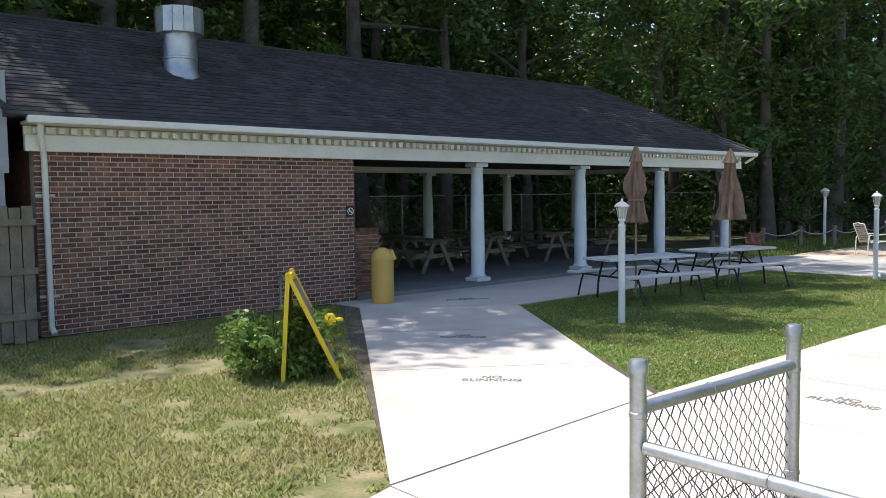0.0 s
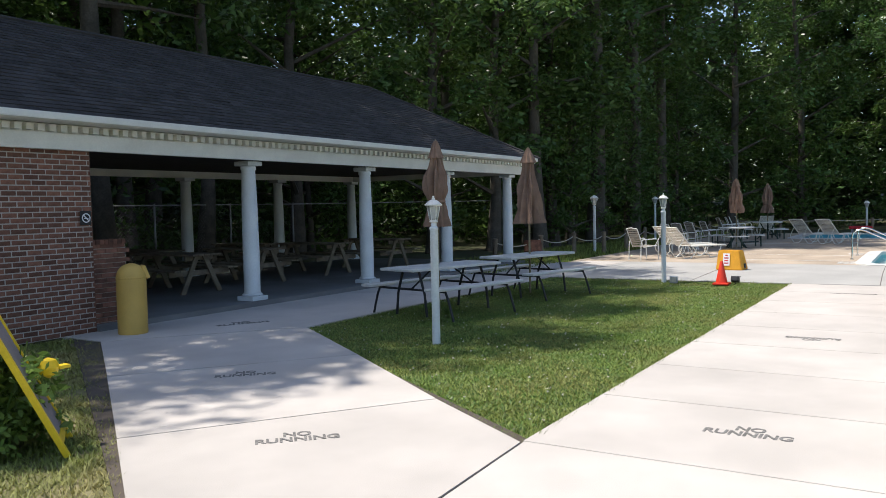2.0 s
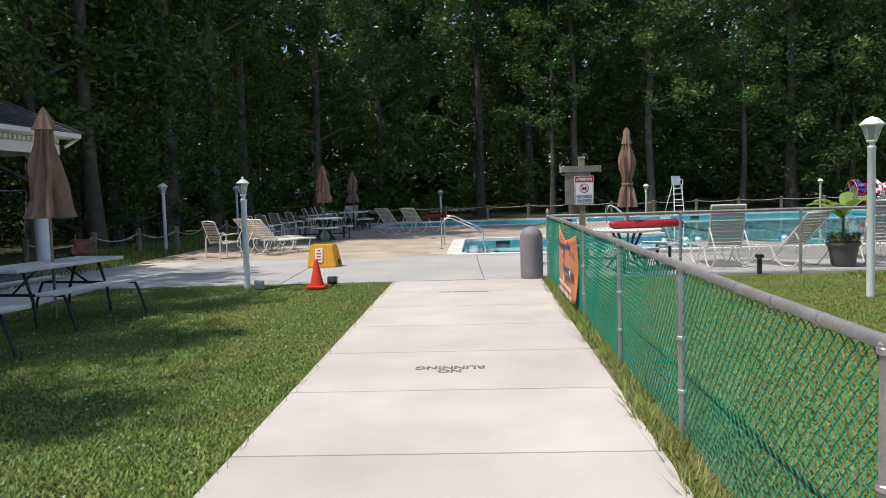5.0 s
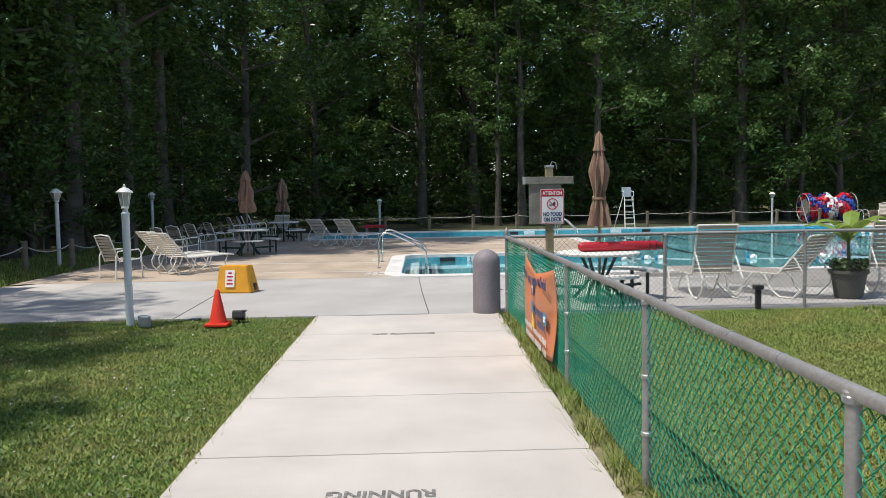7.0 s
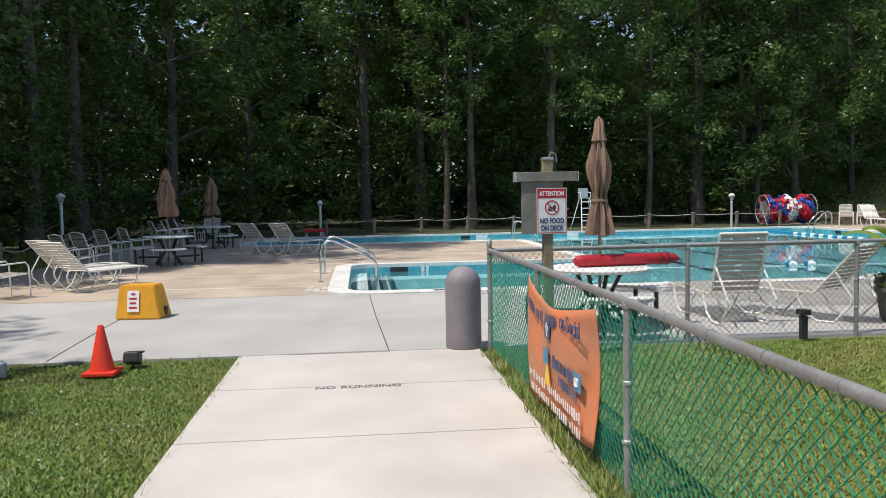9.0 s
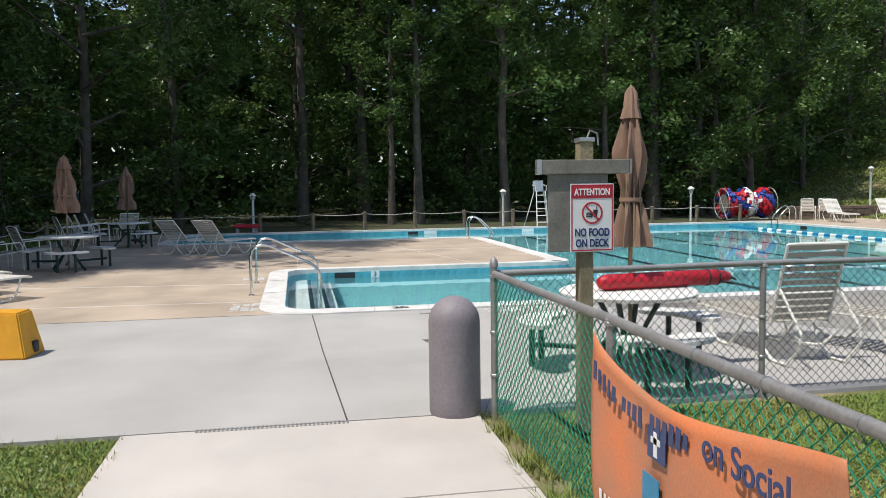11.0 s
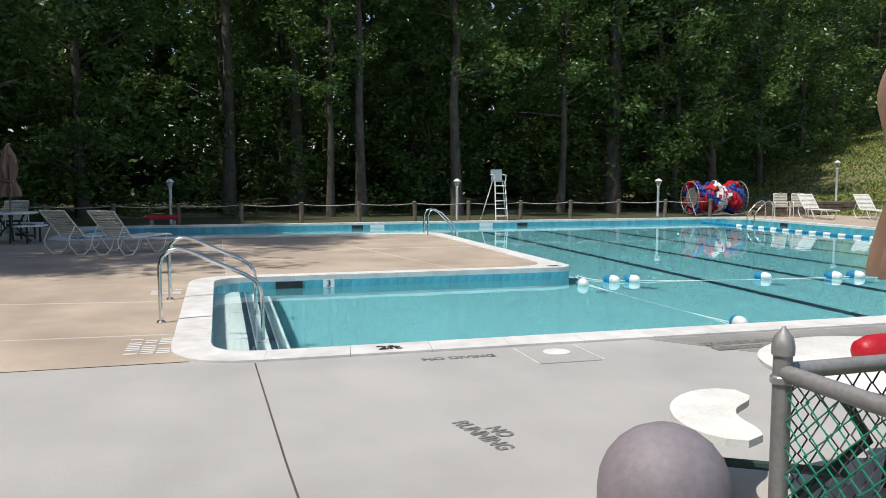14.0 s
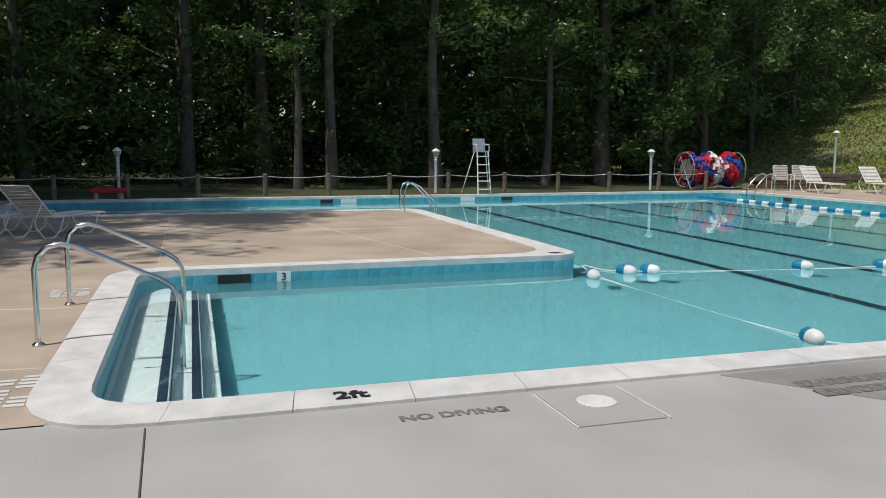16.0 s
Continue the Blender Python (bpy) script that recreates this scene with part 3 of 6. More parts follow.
for r in range(ROWS_SH):
    v0, v1 = r / ROWS_SH, min((r + 1.25) / ROWS_SH, 1)
    xa, xb = OX0, roof_pt(1, v0).x
    x = xa - (r % 3) * 0.1
    while x < xb:
        w = 0.3 + random.uniform(-0.03, 0.03)
        a, c = max(x, xa), min(x + w - 0.008, xb)
        x += w
        if c - a < 0.03:
            continue
        p = [Vector((a, roof_pt(0, v0).y, roof_pt(0, v0).z)), Vector((c, roof_pt(0, v0).y, roof_pt(0, v0).z)),
             Vector((min(c, roof_pt(1, v1).x), roof_pt(0, v1).y, roof_pt(0, v1).z)), Vector((min(a, roof_pt(1, v1).x), roof_pt(0, v1).y, roof_pt(0, v1).z))]
        t = 0.016 + random.uniform(0, 0.007)
        b0 = len(sv)
        sv += [p[0] + nrm * t, p[1] + nrm * t, p[2] + nrm * 0.005, p[3] + nrm * 0.005, p[0], p[1]]
        sf += [(b0, b0 + 1, b0 + 2, b0 + 3), (b0 + 4, b0 + 5, b0 + 1, b0)]
tagged(raw("shingles", sv, sf, SHINGLE, roof), kind="stuff")
part("ridge_cap", tube(B(), [(OX0, RY, RIDGE + 0.01), (HX, RY, RIDGE + 0.01), (OX1, OY0, EAVE + 0.07)], 0.05, 6), SHINGLE, roof)
# flue
flue = thing("chimney_flue", "galvanised metal flue with a wide ring cap", "chimney")
FX, FY, FZ = 6.2, 13.45, 3.75
part("pipe", rev(B(), [(0.36, 0.0), (0.31, 0.25), (0.28, 0.3), (0.28, 0.5), (0.292, 0.51), (0.292, 0.54), (0.28, 0.55), (0.28, 1.05)], 28, (FX, FY, FZ)), METAL, flue, smooth=True)
for k in range(14):
    a0, a1 = k * math.tau / 14, (k + 0.93) * math.tau / 14
    q = [(FX + 0.4 * math.cos(a), FY + 0.4 * math.sin(a)) for a in (a0, a1)] + [(FX + 0.38 * math.cos(a), FY + 0.38 * math.sin(a)) for a in (a1, a0)]
    part("cap_slat", prism(B(), q, FZ + 0.94, FZ + 1.36), METAL, flue)
part("bracket", tube(B(), [(FX - 0.4, FY, FZ + 1.02), (FX + 0.4, FY, FZ + 1.02)], 0.015, 6), METAL, flue)
part("flashing", box(B(), (FX, FY - 0.05, FZ + 0.12), (0.95, 1.0, 0.03), 0.005, rot=Matrix.Rotation(math.atan2(RIDGE - EAVE, RY - OY0), 3, "X")), DULLMETAL, flue)

# columns
COLS = [(x, BY + 0.22) for x in (12.0, 15.4, 18.7, 22.05)] + [(x, BACK - 0.1) for x in (12.0, 15.4, 18.7, 22.05)]
first = thing("column", "white painted round timber column on a square base", "column", "shelter columns", pose(COLS[0][0], COLS[0][1], 0.085))
part("shaft", rev(B(), [(0.135, 0.1), (0.15, 0.13), (0.142, 0.17), (0.148, 0.8), (0.14, 1.6), (0.12, 2.3), (0.135, 2.32), (0.135, 2.36), (0.12, 2.38)], 24), WHITE2, first, smooth=True)
part("base", box(B(), (0, 0, 0.04), (0.38, 0.38, 0.08), 0.01), WHITE2, first)
part("torus", rev(B(), [(0.16, 0.08), (0.185, 0.1), (0.16, 0.125)], 24), WHITE2, first, smooth=True)
part("capital", box(B(), (0, 0, 2.42), (0.34, 0.34, 0.08), 0.01), WHITE2, first)
for x, y in COLS[1:]:
    copy_thing(first, pose(x, y, 0.085))

# no-smoking plate on the brick corner
ns = thing("no_smoking_sign", "small round white no-smoking sign on brick", "sign")
def up_front(x, y, z):
    """Upright plane that faces -y."""
    return Matrix.Translation((x, y, z)) @ Matrix.Rotation(radians(90), 4, "X")
def disc(r0, r1, m, d=0.006, seg=28):
    bm = B()
    ring = []
    for k in range(seg):
        a = k * math.tau / seg
        ring.append([bm.verts.new(m @ Vector((r * math.cos(a), r * math.sin(a), z))) for r in (r0, r1) for z in (0, d)])
    for k in range(seg):
        a, c = ring[k], ring[(k + 1) % seg]
        bm.faces.new((a[1], c[1], c[3], a[3]))
        bm.faces.new((a[2], a[3], c[3], c[2]))
        bm.faces.new((a[0], a[1], c[1], c[0]))
        bm.faces.new((a[0], c[0], c[2], a[2]))
    return bm
NSM = up_front(8.6, BY - 0.03, 1.62)
part("plate", box(B(), (8.6, BY - 0.02, 1.62), (0.17, 0.008, 0.2), 0.003), BLACK, ns)
part("ring", disc(0.052, 0.066, NSM), SIGNW, ns)
part("bar", box(B(), (0, 0, 0.004), (0.11, 0.014, 0.006), m=NSM, rot=Matrix.Rotation(radians(-45), 3, "Z")), SIGNW, ns)
part("cigarette", box(B(), (0, -0.005, 0.003), (0.07, 0.012, 0.005), m=NSM), SIGNW, ns)

# side wing with lap siding and a board fence
wing = thing("side_wing", "low wing with blue-grey lap siding and shingle roof", "building", kind="structure")
part("wall", box(B(), (1.2, 14.3, 1.9), (3.6, 4.96, 3.4)), SIDING, wing)
for k in range(7):
    part("siding_board", box(B(), (1.2, 11.78, 2.35 + k * 0.19), (3.7, 0.03, 0.2), rot=Matrix.Rotation(radians(5), 3, "X")), SIDING, wing)
part("roof_board", box(B(), (1.9, 14.4, 4.0), (3.2, 5.3, 0.1), 0.01, rot=Matrix.Rotation(radians(38), 3, "Y")), SHINGLE, wing)
bf = thing("board_fence", "grey weathered vertical board fence beside the wall", "fence")
for k in range(14):
    part("board", box(B(), (3.2 - k * 0.15, 11.62 + random.uniform(-0.005, 0.005), 0.9 + random.uniform(-0.02, 0.02)), (0.138, 0.022, 1.8), 0.004), LWOOD, bf)
for z in (0.35, 0.95, 1.6):
    part("rail", box(B(), (2.2, 11.59, z), (2.2, 0.04, 0.09), 0.005), LWOOD, bf)
tap = thing("hose_tap", "dark metal garden tap against the brick wall", "tap")
part("pipe", tube(B(), [(7.1, BY - 0.1, 0), (7.1, BY - 0.1, 0.55), (7.1, BY - 0.2, 0.58), (7.1, BY - 0.23, 0.5)], 0.025, 8), DULLMETAL, tap)
part("handle", rev(B(), [(0.045, 0), (0.05, 0.01), (0.045, 0.02)], 12, (7.1, BY - 0.1, 0.57)), DULLMETAL, tap)


# picnic tables stored in the shelter: timber A-frames
def picnic_timber(m):
    t = thing("timber_picnic_table", "weathered timber A-frame picnic table in the shade", "picnic table", "shelter picnic tables", m)
    for x in (-0.75, 0.75):
        for s_ in (-1, 1):
            part("leg", box(B(), (x, s_ * 0.28, 0.37), (0.045, 0.1, 0.86), 0.005, rot=Matrix.Rotation(s_ * radians(27), 3, "X")), LWOOD, t)
        part("cross_beam", box(B(), (x + 0.045, 0, 0.4), (0.04, 1.5, 0.1), 0.005), LWOOD, t)
        part("top_beam", box(B(), (x + 0.045, 0, 0.69), (0.04, 0.7, 0.09), 0.005), LWOOD, t)
    for k in range(5):
        part("top_plank", box(B(), (0, -0.29 + k * 0.145, 0.755), (1.9, 0.138, 0.038), 0.005), LWOOD, t)
    for s_ in (-1, 1):
        for k in range(2):
            part("seat_plank", box(B(), (0, s_ * (0.6 + k * 0.145), 0.47), (1.9, 0.138, 0.038), 0.005), LWOOD, t)
    return t


pt = picnic_timber(pose(12.6, 14.9, 0.085, 0, 0, 90))
for x, y, a in ((14.6, 15.0, 90), (17.1, 15.1, 90), (19.4, 14.9, 90), (13.4, 16.9, 90), (16.6, 16.9, 90)):
    copy_thing(pt, pose(x, y, 0.085, 0, 0, a))


# ---- chain-link ----
def link_mesh(name, p0, p1, z0, z1, cell, r, material, parent, sag=0.006):
    """Chain-link between two posts: zigzag wires woven into diamonds."""
    p0, p1 = Vector((*p0, 0)), Vector((*p1, 0))
    d = p1 - p0
    ln = d.length
    d.normalize()
    nn = Vector((-d.y, d.x, 0))
    vs, fs = [], []
    h = cell * 0.66
    cols, rows = int(ln / h), int((z1 - z0) / h)
    for i in range(cols):
        pts = []
        for k in range(rows + 1):
            e = (k + i) % 2
            u = (i + e) * h
            zz = z0 + (z1 - z0) * k / rows
            pts.append(p0 + d * (u + random.uniform(-1, 1) * 0.002) + nn * ((r if e else -r) + sag * math.sin(u * 5 + zz * 4)) + Vector((0, 0, zz)))
        b0 = len(vs)
        for k, p in enumerate(pts):
            vs += [p + d * r, p - d * r * 0.5 + nn * r * 0.87, p - d * r * 0.5 - nn * r * 0.87]
            if k:
                for q in range(3):
                    q2 = (q + 1) % 3
                    fs.append((b0 + k * 3 - 3 + q, b0 + k * 3 - 3 + q2, b0 + k * 3 + q2, b0 + k * 3 + q))
    o = raw(name, vs, fs, material, parent)
    return tagged(o, kind="stuff")


def fence_run(label, pts, h, wire, rail_m, post_m, cell=0.056, r=0.0034, cap="dome", rail_r=0.024, shared=False):
    f = thing("chain_link_fence", label, "fence", "chain-link fences")
    for i, (x, y) in enumerate(pts):
        if shared and i == 0:
            continue
        pb = B()
        last = i in (0, len(pts) - 1)
        prof = [(0.026, -0.1), (0.026, h + 0.02), (0.031, h + 0.02), (0.031, h + 0.045), (0.026, h + 0.07), (0.012, h + 0.085), (0.004, h + 0.1)] if h < 1.1 else [(0.03, -0.1), (0.03, h + 0.1), (0.036, h + 0.1), (0.036, h + 0.13), (0.028, h + 0.145), (0.008, h + 0.15)]
        if not last:
            prof = [(0.024, -0.1), (0.024, h - 0.06), (0.03, h - 0.06), (0.03, h - 0.03), (0.02, h - 0.02)]
        part("post", rev(pb, prof, 14, (x, y, 0)), post_m, f, smooth=True)
        for z in (0.3, 0.62, h - 0.05):
            part("tension_band", rev(B(), [(0.029, -0.012), (0.033, -0.008), (0.033, 0.008), (0.029, 0.012)], 12, (x, y, z)), METAL, f)
    for a, c in zip(pts, pts[1:]):
        part("top_rail", tube(B(), [(*a, h - 0.03), ((a[0] + c[0]) / 2, (a[1] + c[1]) / 2, h - 0.034), (*c, h - 0.03)], rail_r, 12), rail_m, f, smooth=True)
        link_mesh("wire_mesh", a, c, 0.03, h - 0.05, cell, r, wire, f)
        L_ = Vector((c[0] - a[0], c[1] - a[1]))
        for k in range(1, int(L_.length / 0.45)):
            q = Vector(a) + L_ * k * 0.45 / L_.length
            dn = L_.normalized()
            ring = [(q.x + math.cos(t) * 0.027 * -dn.y, q.y + math.cos(t) * 0.027 * dn.x, h - 0.034 + math.sin(t) * 0.027) for t in [j * math.tau / 10 for j in range(10)]]
            tb_ = tube(B(), ring, 0.0022, 4, closed=True)
            tube(tb_, [(q.x, q.y, h - 0.06), (q.x + dn.x * 0.02, q.y + dn.y * 0.02, h - 0.09), (q.x + dn.x * 0.05, q.y + dn.y * 0.01, h - 0.075)], 0.002, 4)
            part("tie_wire", tb_, METAL, f)
    return f


FY0 = 1.55
fence_run("silver chain-link fence panel at the walk's entrance", [(2.62, 1.64), (3.72, 1.6)], 1.13, WIRE, METAL, METAL, r=0.0034)
fence_run("silver chain-link fence running off from the corner post", [(2.61, 1.6), (2.58, -1.0), (2.58, -3.6)], 1.0, WIRE, METAL, METAL, r=0.0034, shared=True)
fence_run("green vinyl chain-link fence with grey top rail", [(4.96, 1.58), (7.5, FY0), (9.9, FY0), (12.0, FY0), (14.37, FY0), (16.55, FY0), (18.65, 1.6)], 1.08, GREEN, DULLMETAL, DULLMETAL)
fence_run("grey chain-link fence across the lawn's end", [(18.66, 1.57), (18.76, -0.62), (18.76, -2.6), (18.76, -5.0), (18.76, -7.5), (18.76, -10)], 1.08, WIRE, DULLMETAL, DULLMETAL, r=0.0034, shared=True)


# ---- lawn and shelter-front things ----
def dome_bin(label, x, y, r, h, material, opening):
    t = thing("dome_bin", label, "litter bin", "", pose(x, y, 0))
    body = h - r
    prof = [(r * 0.97, 0), (r, 0.02)] + [(r, body * k / 4) for k in range(1, 5)] + [(r * math.cos(a), body + r * math.sin(a)) for a in [radians(d) for d in (15, 30, 45, 60, 75, 86)]]
    part("body", rev(B(), prof, 32), material, t, smooth=True)
    if opening:
        part("seam", rev(B(), [(r * 1.0, body - 0.012), (r * 1.012, body - 0.006), (r * 1.012, body + 0.006), (r * 1.0, body + 0.012)], 32), material, t)
    if opening:
        m = pose(0, 0, body + r * 0.35, 0, 0, opening) @ pose(r * 0.9, 0, 0, 0, -20, 0)
        part("flap_frame", box(B(), (0, 0, 0), (0.06, 0.2, 0.19), 0.015, m=m), material, t)
        part("flap", box(B(), (0.032, 0, 0), (0.01, 0.15, 0.14), 0.004, m=m), BLACK, t, "dark swing flap")
    return t


dome_bin("tan plastic dome-topped litter bin by the brick wall", 8.84, 11.32, 0.2, 0.98, TANPL, -25)
dome_bin("scuffed grey plastic dome-topped bin by the fence corner", 18.8, 1.87, 0.192, 0.88, GREYPL, 0)


def lantern_post(x, y, h, wide, base=0.0):
    t = thing("lamp_post", "white lamp post with a glass lantern head" if not wide else "white lamp post with a wide flared lantern", "lamp post", "lamp posts", pose(x, y, base))
    part("post", rev(B(), [(0.05, -0.05), (0.05, h - 0.42), (0.055, h - 0.41), (0.055, h - 0.39), (0.035, h - 0.37), (0.035, h - 0.31)], 16), WHITE2, t, smooth=True)
    if wide:
        part("lantern", rev(B(), [(0.06, h - 0.31), (0.075, h - 0.28), (0.12, h - 0.12), (0.125, h - 0.11)], 6), GLASSL, t, "frosted lantern body")
        part("roof", rev(B(), [(0.15, h - 0.115), (0.155, h - 0.1), (0.07, h - 0.02), (0.03, h - 0.01), (0.02, h)], 6), WHITE, t)
        part("collar", rev(B(), [(0.045, h - 0.34), (0.065, h - 0.32), (0.06, h - 0.3)], 12), WHITE, t)
        for k in range(6):
            a = k * math.tau / 6
            part("rib", tube(B(), [(0.062 * math.cos(a), 0.062 * math.sin(a), h - 0.3), (0.126 * math.cos(a), 0.126 * math.sin(a), h - 0.11)], 0.006, 4), WHITE, t)
    else:
        part("lantern", rev(B(), [(0.045, h - 0.3), (0.055, h - 0.28), (0.075, h - 0.13), (0.078, h - 0.12)], 6), GLASSL, t, "clear ribbed lantern body")
        part("roof", rev(B(), [(0.105, h - 0.125), (0.11, h - 0.11), (0.05, h - 0.06), (0.022, h - 0.05), (0.02, h - 0.035), (0.012, h - 0.03), (0.018, h - 0.02), (0.004, h)], 12), WHITE, t)
        part("collar", rev(B(), [(0.03, h - 0.34), (0.055, h - 0.32), (0.04, h - 0.29)], 12), WHITE, t)
        for k in range(6):
            a = k * math.tau / 6
            part("rib", tube(B(), [(0.047 * math.cos(a), 0.047 * math.sin(a), h - 0.3), (0.08 * math.cos(a), 0.08 * math.sin(a), h - 0.12)], 0.005, 4), WHITE, t)
    return t


lantern_post(9.93, 7.01, 1.8, False)
lantern_post(18.4, 6.66, 1.86, False)
lantern_post(28.4, 12.0, 1.98, True)
lantern_post(15.87, -2.37, 2.32, True)
lantern_post(37.5, 12.6, 1.95, True)
for x, y in ((45.9, 4.7), (46.4, -5.7), (46.5, -14.4)):
    lantern_post(x, y, 1.55, True)
lantern_post(48.6, -25.1, 1.95, True, hill(48.6, -25.1))
for x, y in ((18.2, 6.42), (18.12, 6.36)):
    b_ = thing("junction_box", "small grey electrical box at the lamp's foot", "electrical box", "", pose(x, y, 0))
    part("case", box(B(), (0, 0, 0.07), (0.09, 0.11, 0.14), 0.012), SIDING, b_)
    part("cover", box(B(), (-0.048, 0, 0.08), (0.01, 0.09, 0.1), 0.004), METAL, b_)


def closed_umbrella(x, y, top, seed, slack=1.0, base=0.0, fat=1.0, loose=False):
    t = thing("closed_umbrella", "closed brown canvas patio umbrella on a wooden pole", "umbrella", "closed umbrellas", pose(x, y, base))
    rnd = random.Random(seed)
    ph = [rnd.uniform(0, 6.28) for _ in range(6)]
    part("pole", tube(B(), [(0, 0, 0.02), (0, 0, top - 0.03)], 0.019, 10), POSTW, t, smooth=True)
    part("finial", rev(B(), [(0.012, top - 0.04), (0.026, top - 0.02), (0.018, top), (0.006, top + 0.025)], 10), POSTW, t)
    H = 1.25 * slack

    def folds(a, z):
        f = (top - z) / H
        return 1 + min(0.34, 0.1 + f * 0.6) * (1 - 2 * abs(math.sin(4 * a + ph[0] + 1.3 * f))) + 0.12 * math.sin(3 * a + ph[1] + 5 * f) + 0.08 * math.sin(13 * a + ph[2] - 7 * f)

    prof = []
    for k in range(26):
        f = k / 25
        r = 0.03 + 0.16 * min(1, f * 2.2) + 0.03 * math.sin(f * 9 + ph[3]) - (0.055 * math.exp(-((f - 0.72) / 0.09) ** 2))
        if fat < 1:
            r = (0.03 + 0.15 * min(1, f * 2.6)) * (1 + 0.1 * math.sin(f * 11 + ph[3])) - 0.06 * math.exp(-((f - 0.68) / 0.07) ** 2) + 0.05 * max(0, f - 0.78) * 4
        if loose:
            r = 0.03 + 0.2 * f ** 0.75 + 0.012 * math.sin(f * 14)
        prof.append((r * fat, top - 0.02 - H * f))
    part("canopy", rev(B(), prof, 72, wob=folds), CANVAS, t, "folded brown canvas canopy", smooth=True)
    part("vent_cap", rev(B(), [(0.14 * fat, top - 0.27), (0.1 * fat, top - 0.17), (0.05, top - 0.05), (0.025, top + 0.0)], 40, wob=lambda a, z: 1 + 0.14 * math.sin(8 * a + ph[4])), CANVAS, t, smooth=True)
    if not loose:
        part("tie_strap", rev(B(), [(0.165 * fat, top - H * 0.73), (0.17 * fat, top - H * 0.72), (0.165 * fat, top - H * 0.7)], 24), CANVAS, t)
    for k in range(8):
        a = k * math.tau / 8 + ph[0]
        part("rib", tube(B(), [(0.02, 0, top - 0.1), (0.07 * math.cos(a), 0.07 * math.sin(a), top - 0.6), (0.11 * math.cos(a), 0.11 * math.sin(a), top - H - 0.03)], 0.007, 5), POSTW, t)
    return t


closed_umbrella(12.4, 8.5, 2.7, 1, 1.06, 0.0, 0.82)
closed_umbrella(15.27, 8.27, 2.72, 2, 1.1, 0.0, 1.0, True)
closed_umbrella(19.72, 0.08, 2.53, 3, 1.1, 0.0, 0.6)
closed_umbrella(31.4, 7.85, 2.45, 4, 0.95)
closed_umbrella(38.5, 8.0, 2.4, 5, 1.0)


def steel_picnic_table(m):
    t = thing("picnic_table", "grey-topped picnic table with black steel legs and benches", "picnic table", "lawn picnic tables", m)
    part("tabletop", box(B(), (0, 0, 0.735), (1.95, 0.74, 0.045), 0.012), TABLET, t, "pale grey moulded top")
    for s_ in (-1, 1):
        part("bench", box(B(), (0, s_ * 0.72, 0.465), (1.95, 0.25, 0.04), 0.012), TABLET, t)
        for x in (-0.68, 0.68):
            part("leg", tube(B(), [(x, s_ * 0.18, 0.7), (x, s_ * 0.3, 0.35), (x, s_ * 0.34, 0.02)], 0.02, 8), BLACK, t)
            part("bench_leg", tube(B(), [(x, s_ * 0.6, 0.44), (x, s_ * 0.74, 0.42), (x, s_ * 0.8, 0.3), (x, s_ * 0.9, 0.0)], 0.019, 8), BLACK, t)
    for x in (-0.68, 0.68):
        part("crossbar", tube(B(), [(x, -0.74, 0.42), (x, 0.74, 0.42)], 0.018, 8), BLACK, t)
        part("brace", tube(B(), [(x, 0, 0.42), (x * 0.35, 0, 0.7)], 0.014, 6), BLACK, t)
    return t


pk = steel_picnic_table(pose(12.4, 8.42, 0, 0, 0, -14))
copy_thing(pk, pose(15.2, 8.26, 0, 0, 0, -12))

# sandwich board in the flower clump
sb = thing("sandwich_board", "yellow A-frame sandwich board standing among plants", "sign board", "", pose(4.66, 7.42, -0.08, 0, 0, -35))
for s_ in (-1, 1):
    m = pose(0, 0, 1.16) @ pose(0, 0, 0, 0, -s_ * 25 if s_ > 0 else 4, 0)
    panel = part("panel", box(B(), (0, 0, -0.6), (0.02, 0.5, 1.0), 0.004, m=m), GREYPL, sb, "dark writing panel")
    for y in (-0.27, 0.27):
        part("frame_side", box(B(), (0, y, -0.6), (0.045, 0.05, 1.24), 0.008, m=m), YELLOW, sb)
    for z in (-0.04, -1.1):
        part("frame_rail", box(B(), (0, 0, z), (0.04, 0.5, 0.06), 0.008, m=m), YELLOW, sb)
toy = thing("plastic_toy", "small yellow plastic toy clipped to the board", "toy", "", pose(5.0, 7.2, 0.55))
part("body", rev(B(), [(0.01, -0.06), (0.06, -0.03), (0.075, 0.02), (0.05, 0.07), (0.01, 0.085)], 16), YELLOW, toy, smooth=True)
part("beak", box(B(), (0.09, -0.03, 0.01), (0.09, 0.07, 0.03), 0.012), YELLOW, toy)

# cone, path light, block
cone = thing("traffic_cone", "small orange-red traffic cone on the grass edge", "cone", "", pose(18.1, 5.42, 0))
part("base", box(B(), (0, 0, 0.02), (0.3, 0.3, 0.04), 0.012), ORANGE, cone)
part("cone_body", rev(B(), [(0.115, 0.04), (0.11, 0.06), (0.03, 0.45), (0.022, 0.47)], 24), ORANGE, cone, smooth=True)


def spot(x, y):
    t = thing("ground_light", "small black ground spotlight on a stake", "light", "ground lights", pose(x, y, 0))
    part("stake", tube(B(), [(0, 0, -0.05), (0, 0, 0.06)], 0.014, 6), BLACK, t)
    part("housing", box(B(), (0, 0, 0.085), (0.17, 0.15, 0.11), 0.02, rot=Matrix.Rotation(radians(20), 3, "Y")), BLACK, t)
    part("visor", box(B(), (0.08, 0, 0.13), (0.08, 0.17, 0.015), 0.004), BLACK, t)
    return t


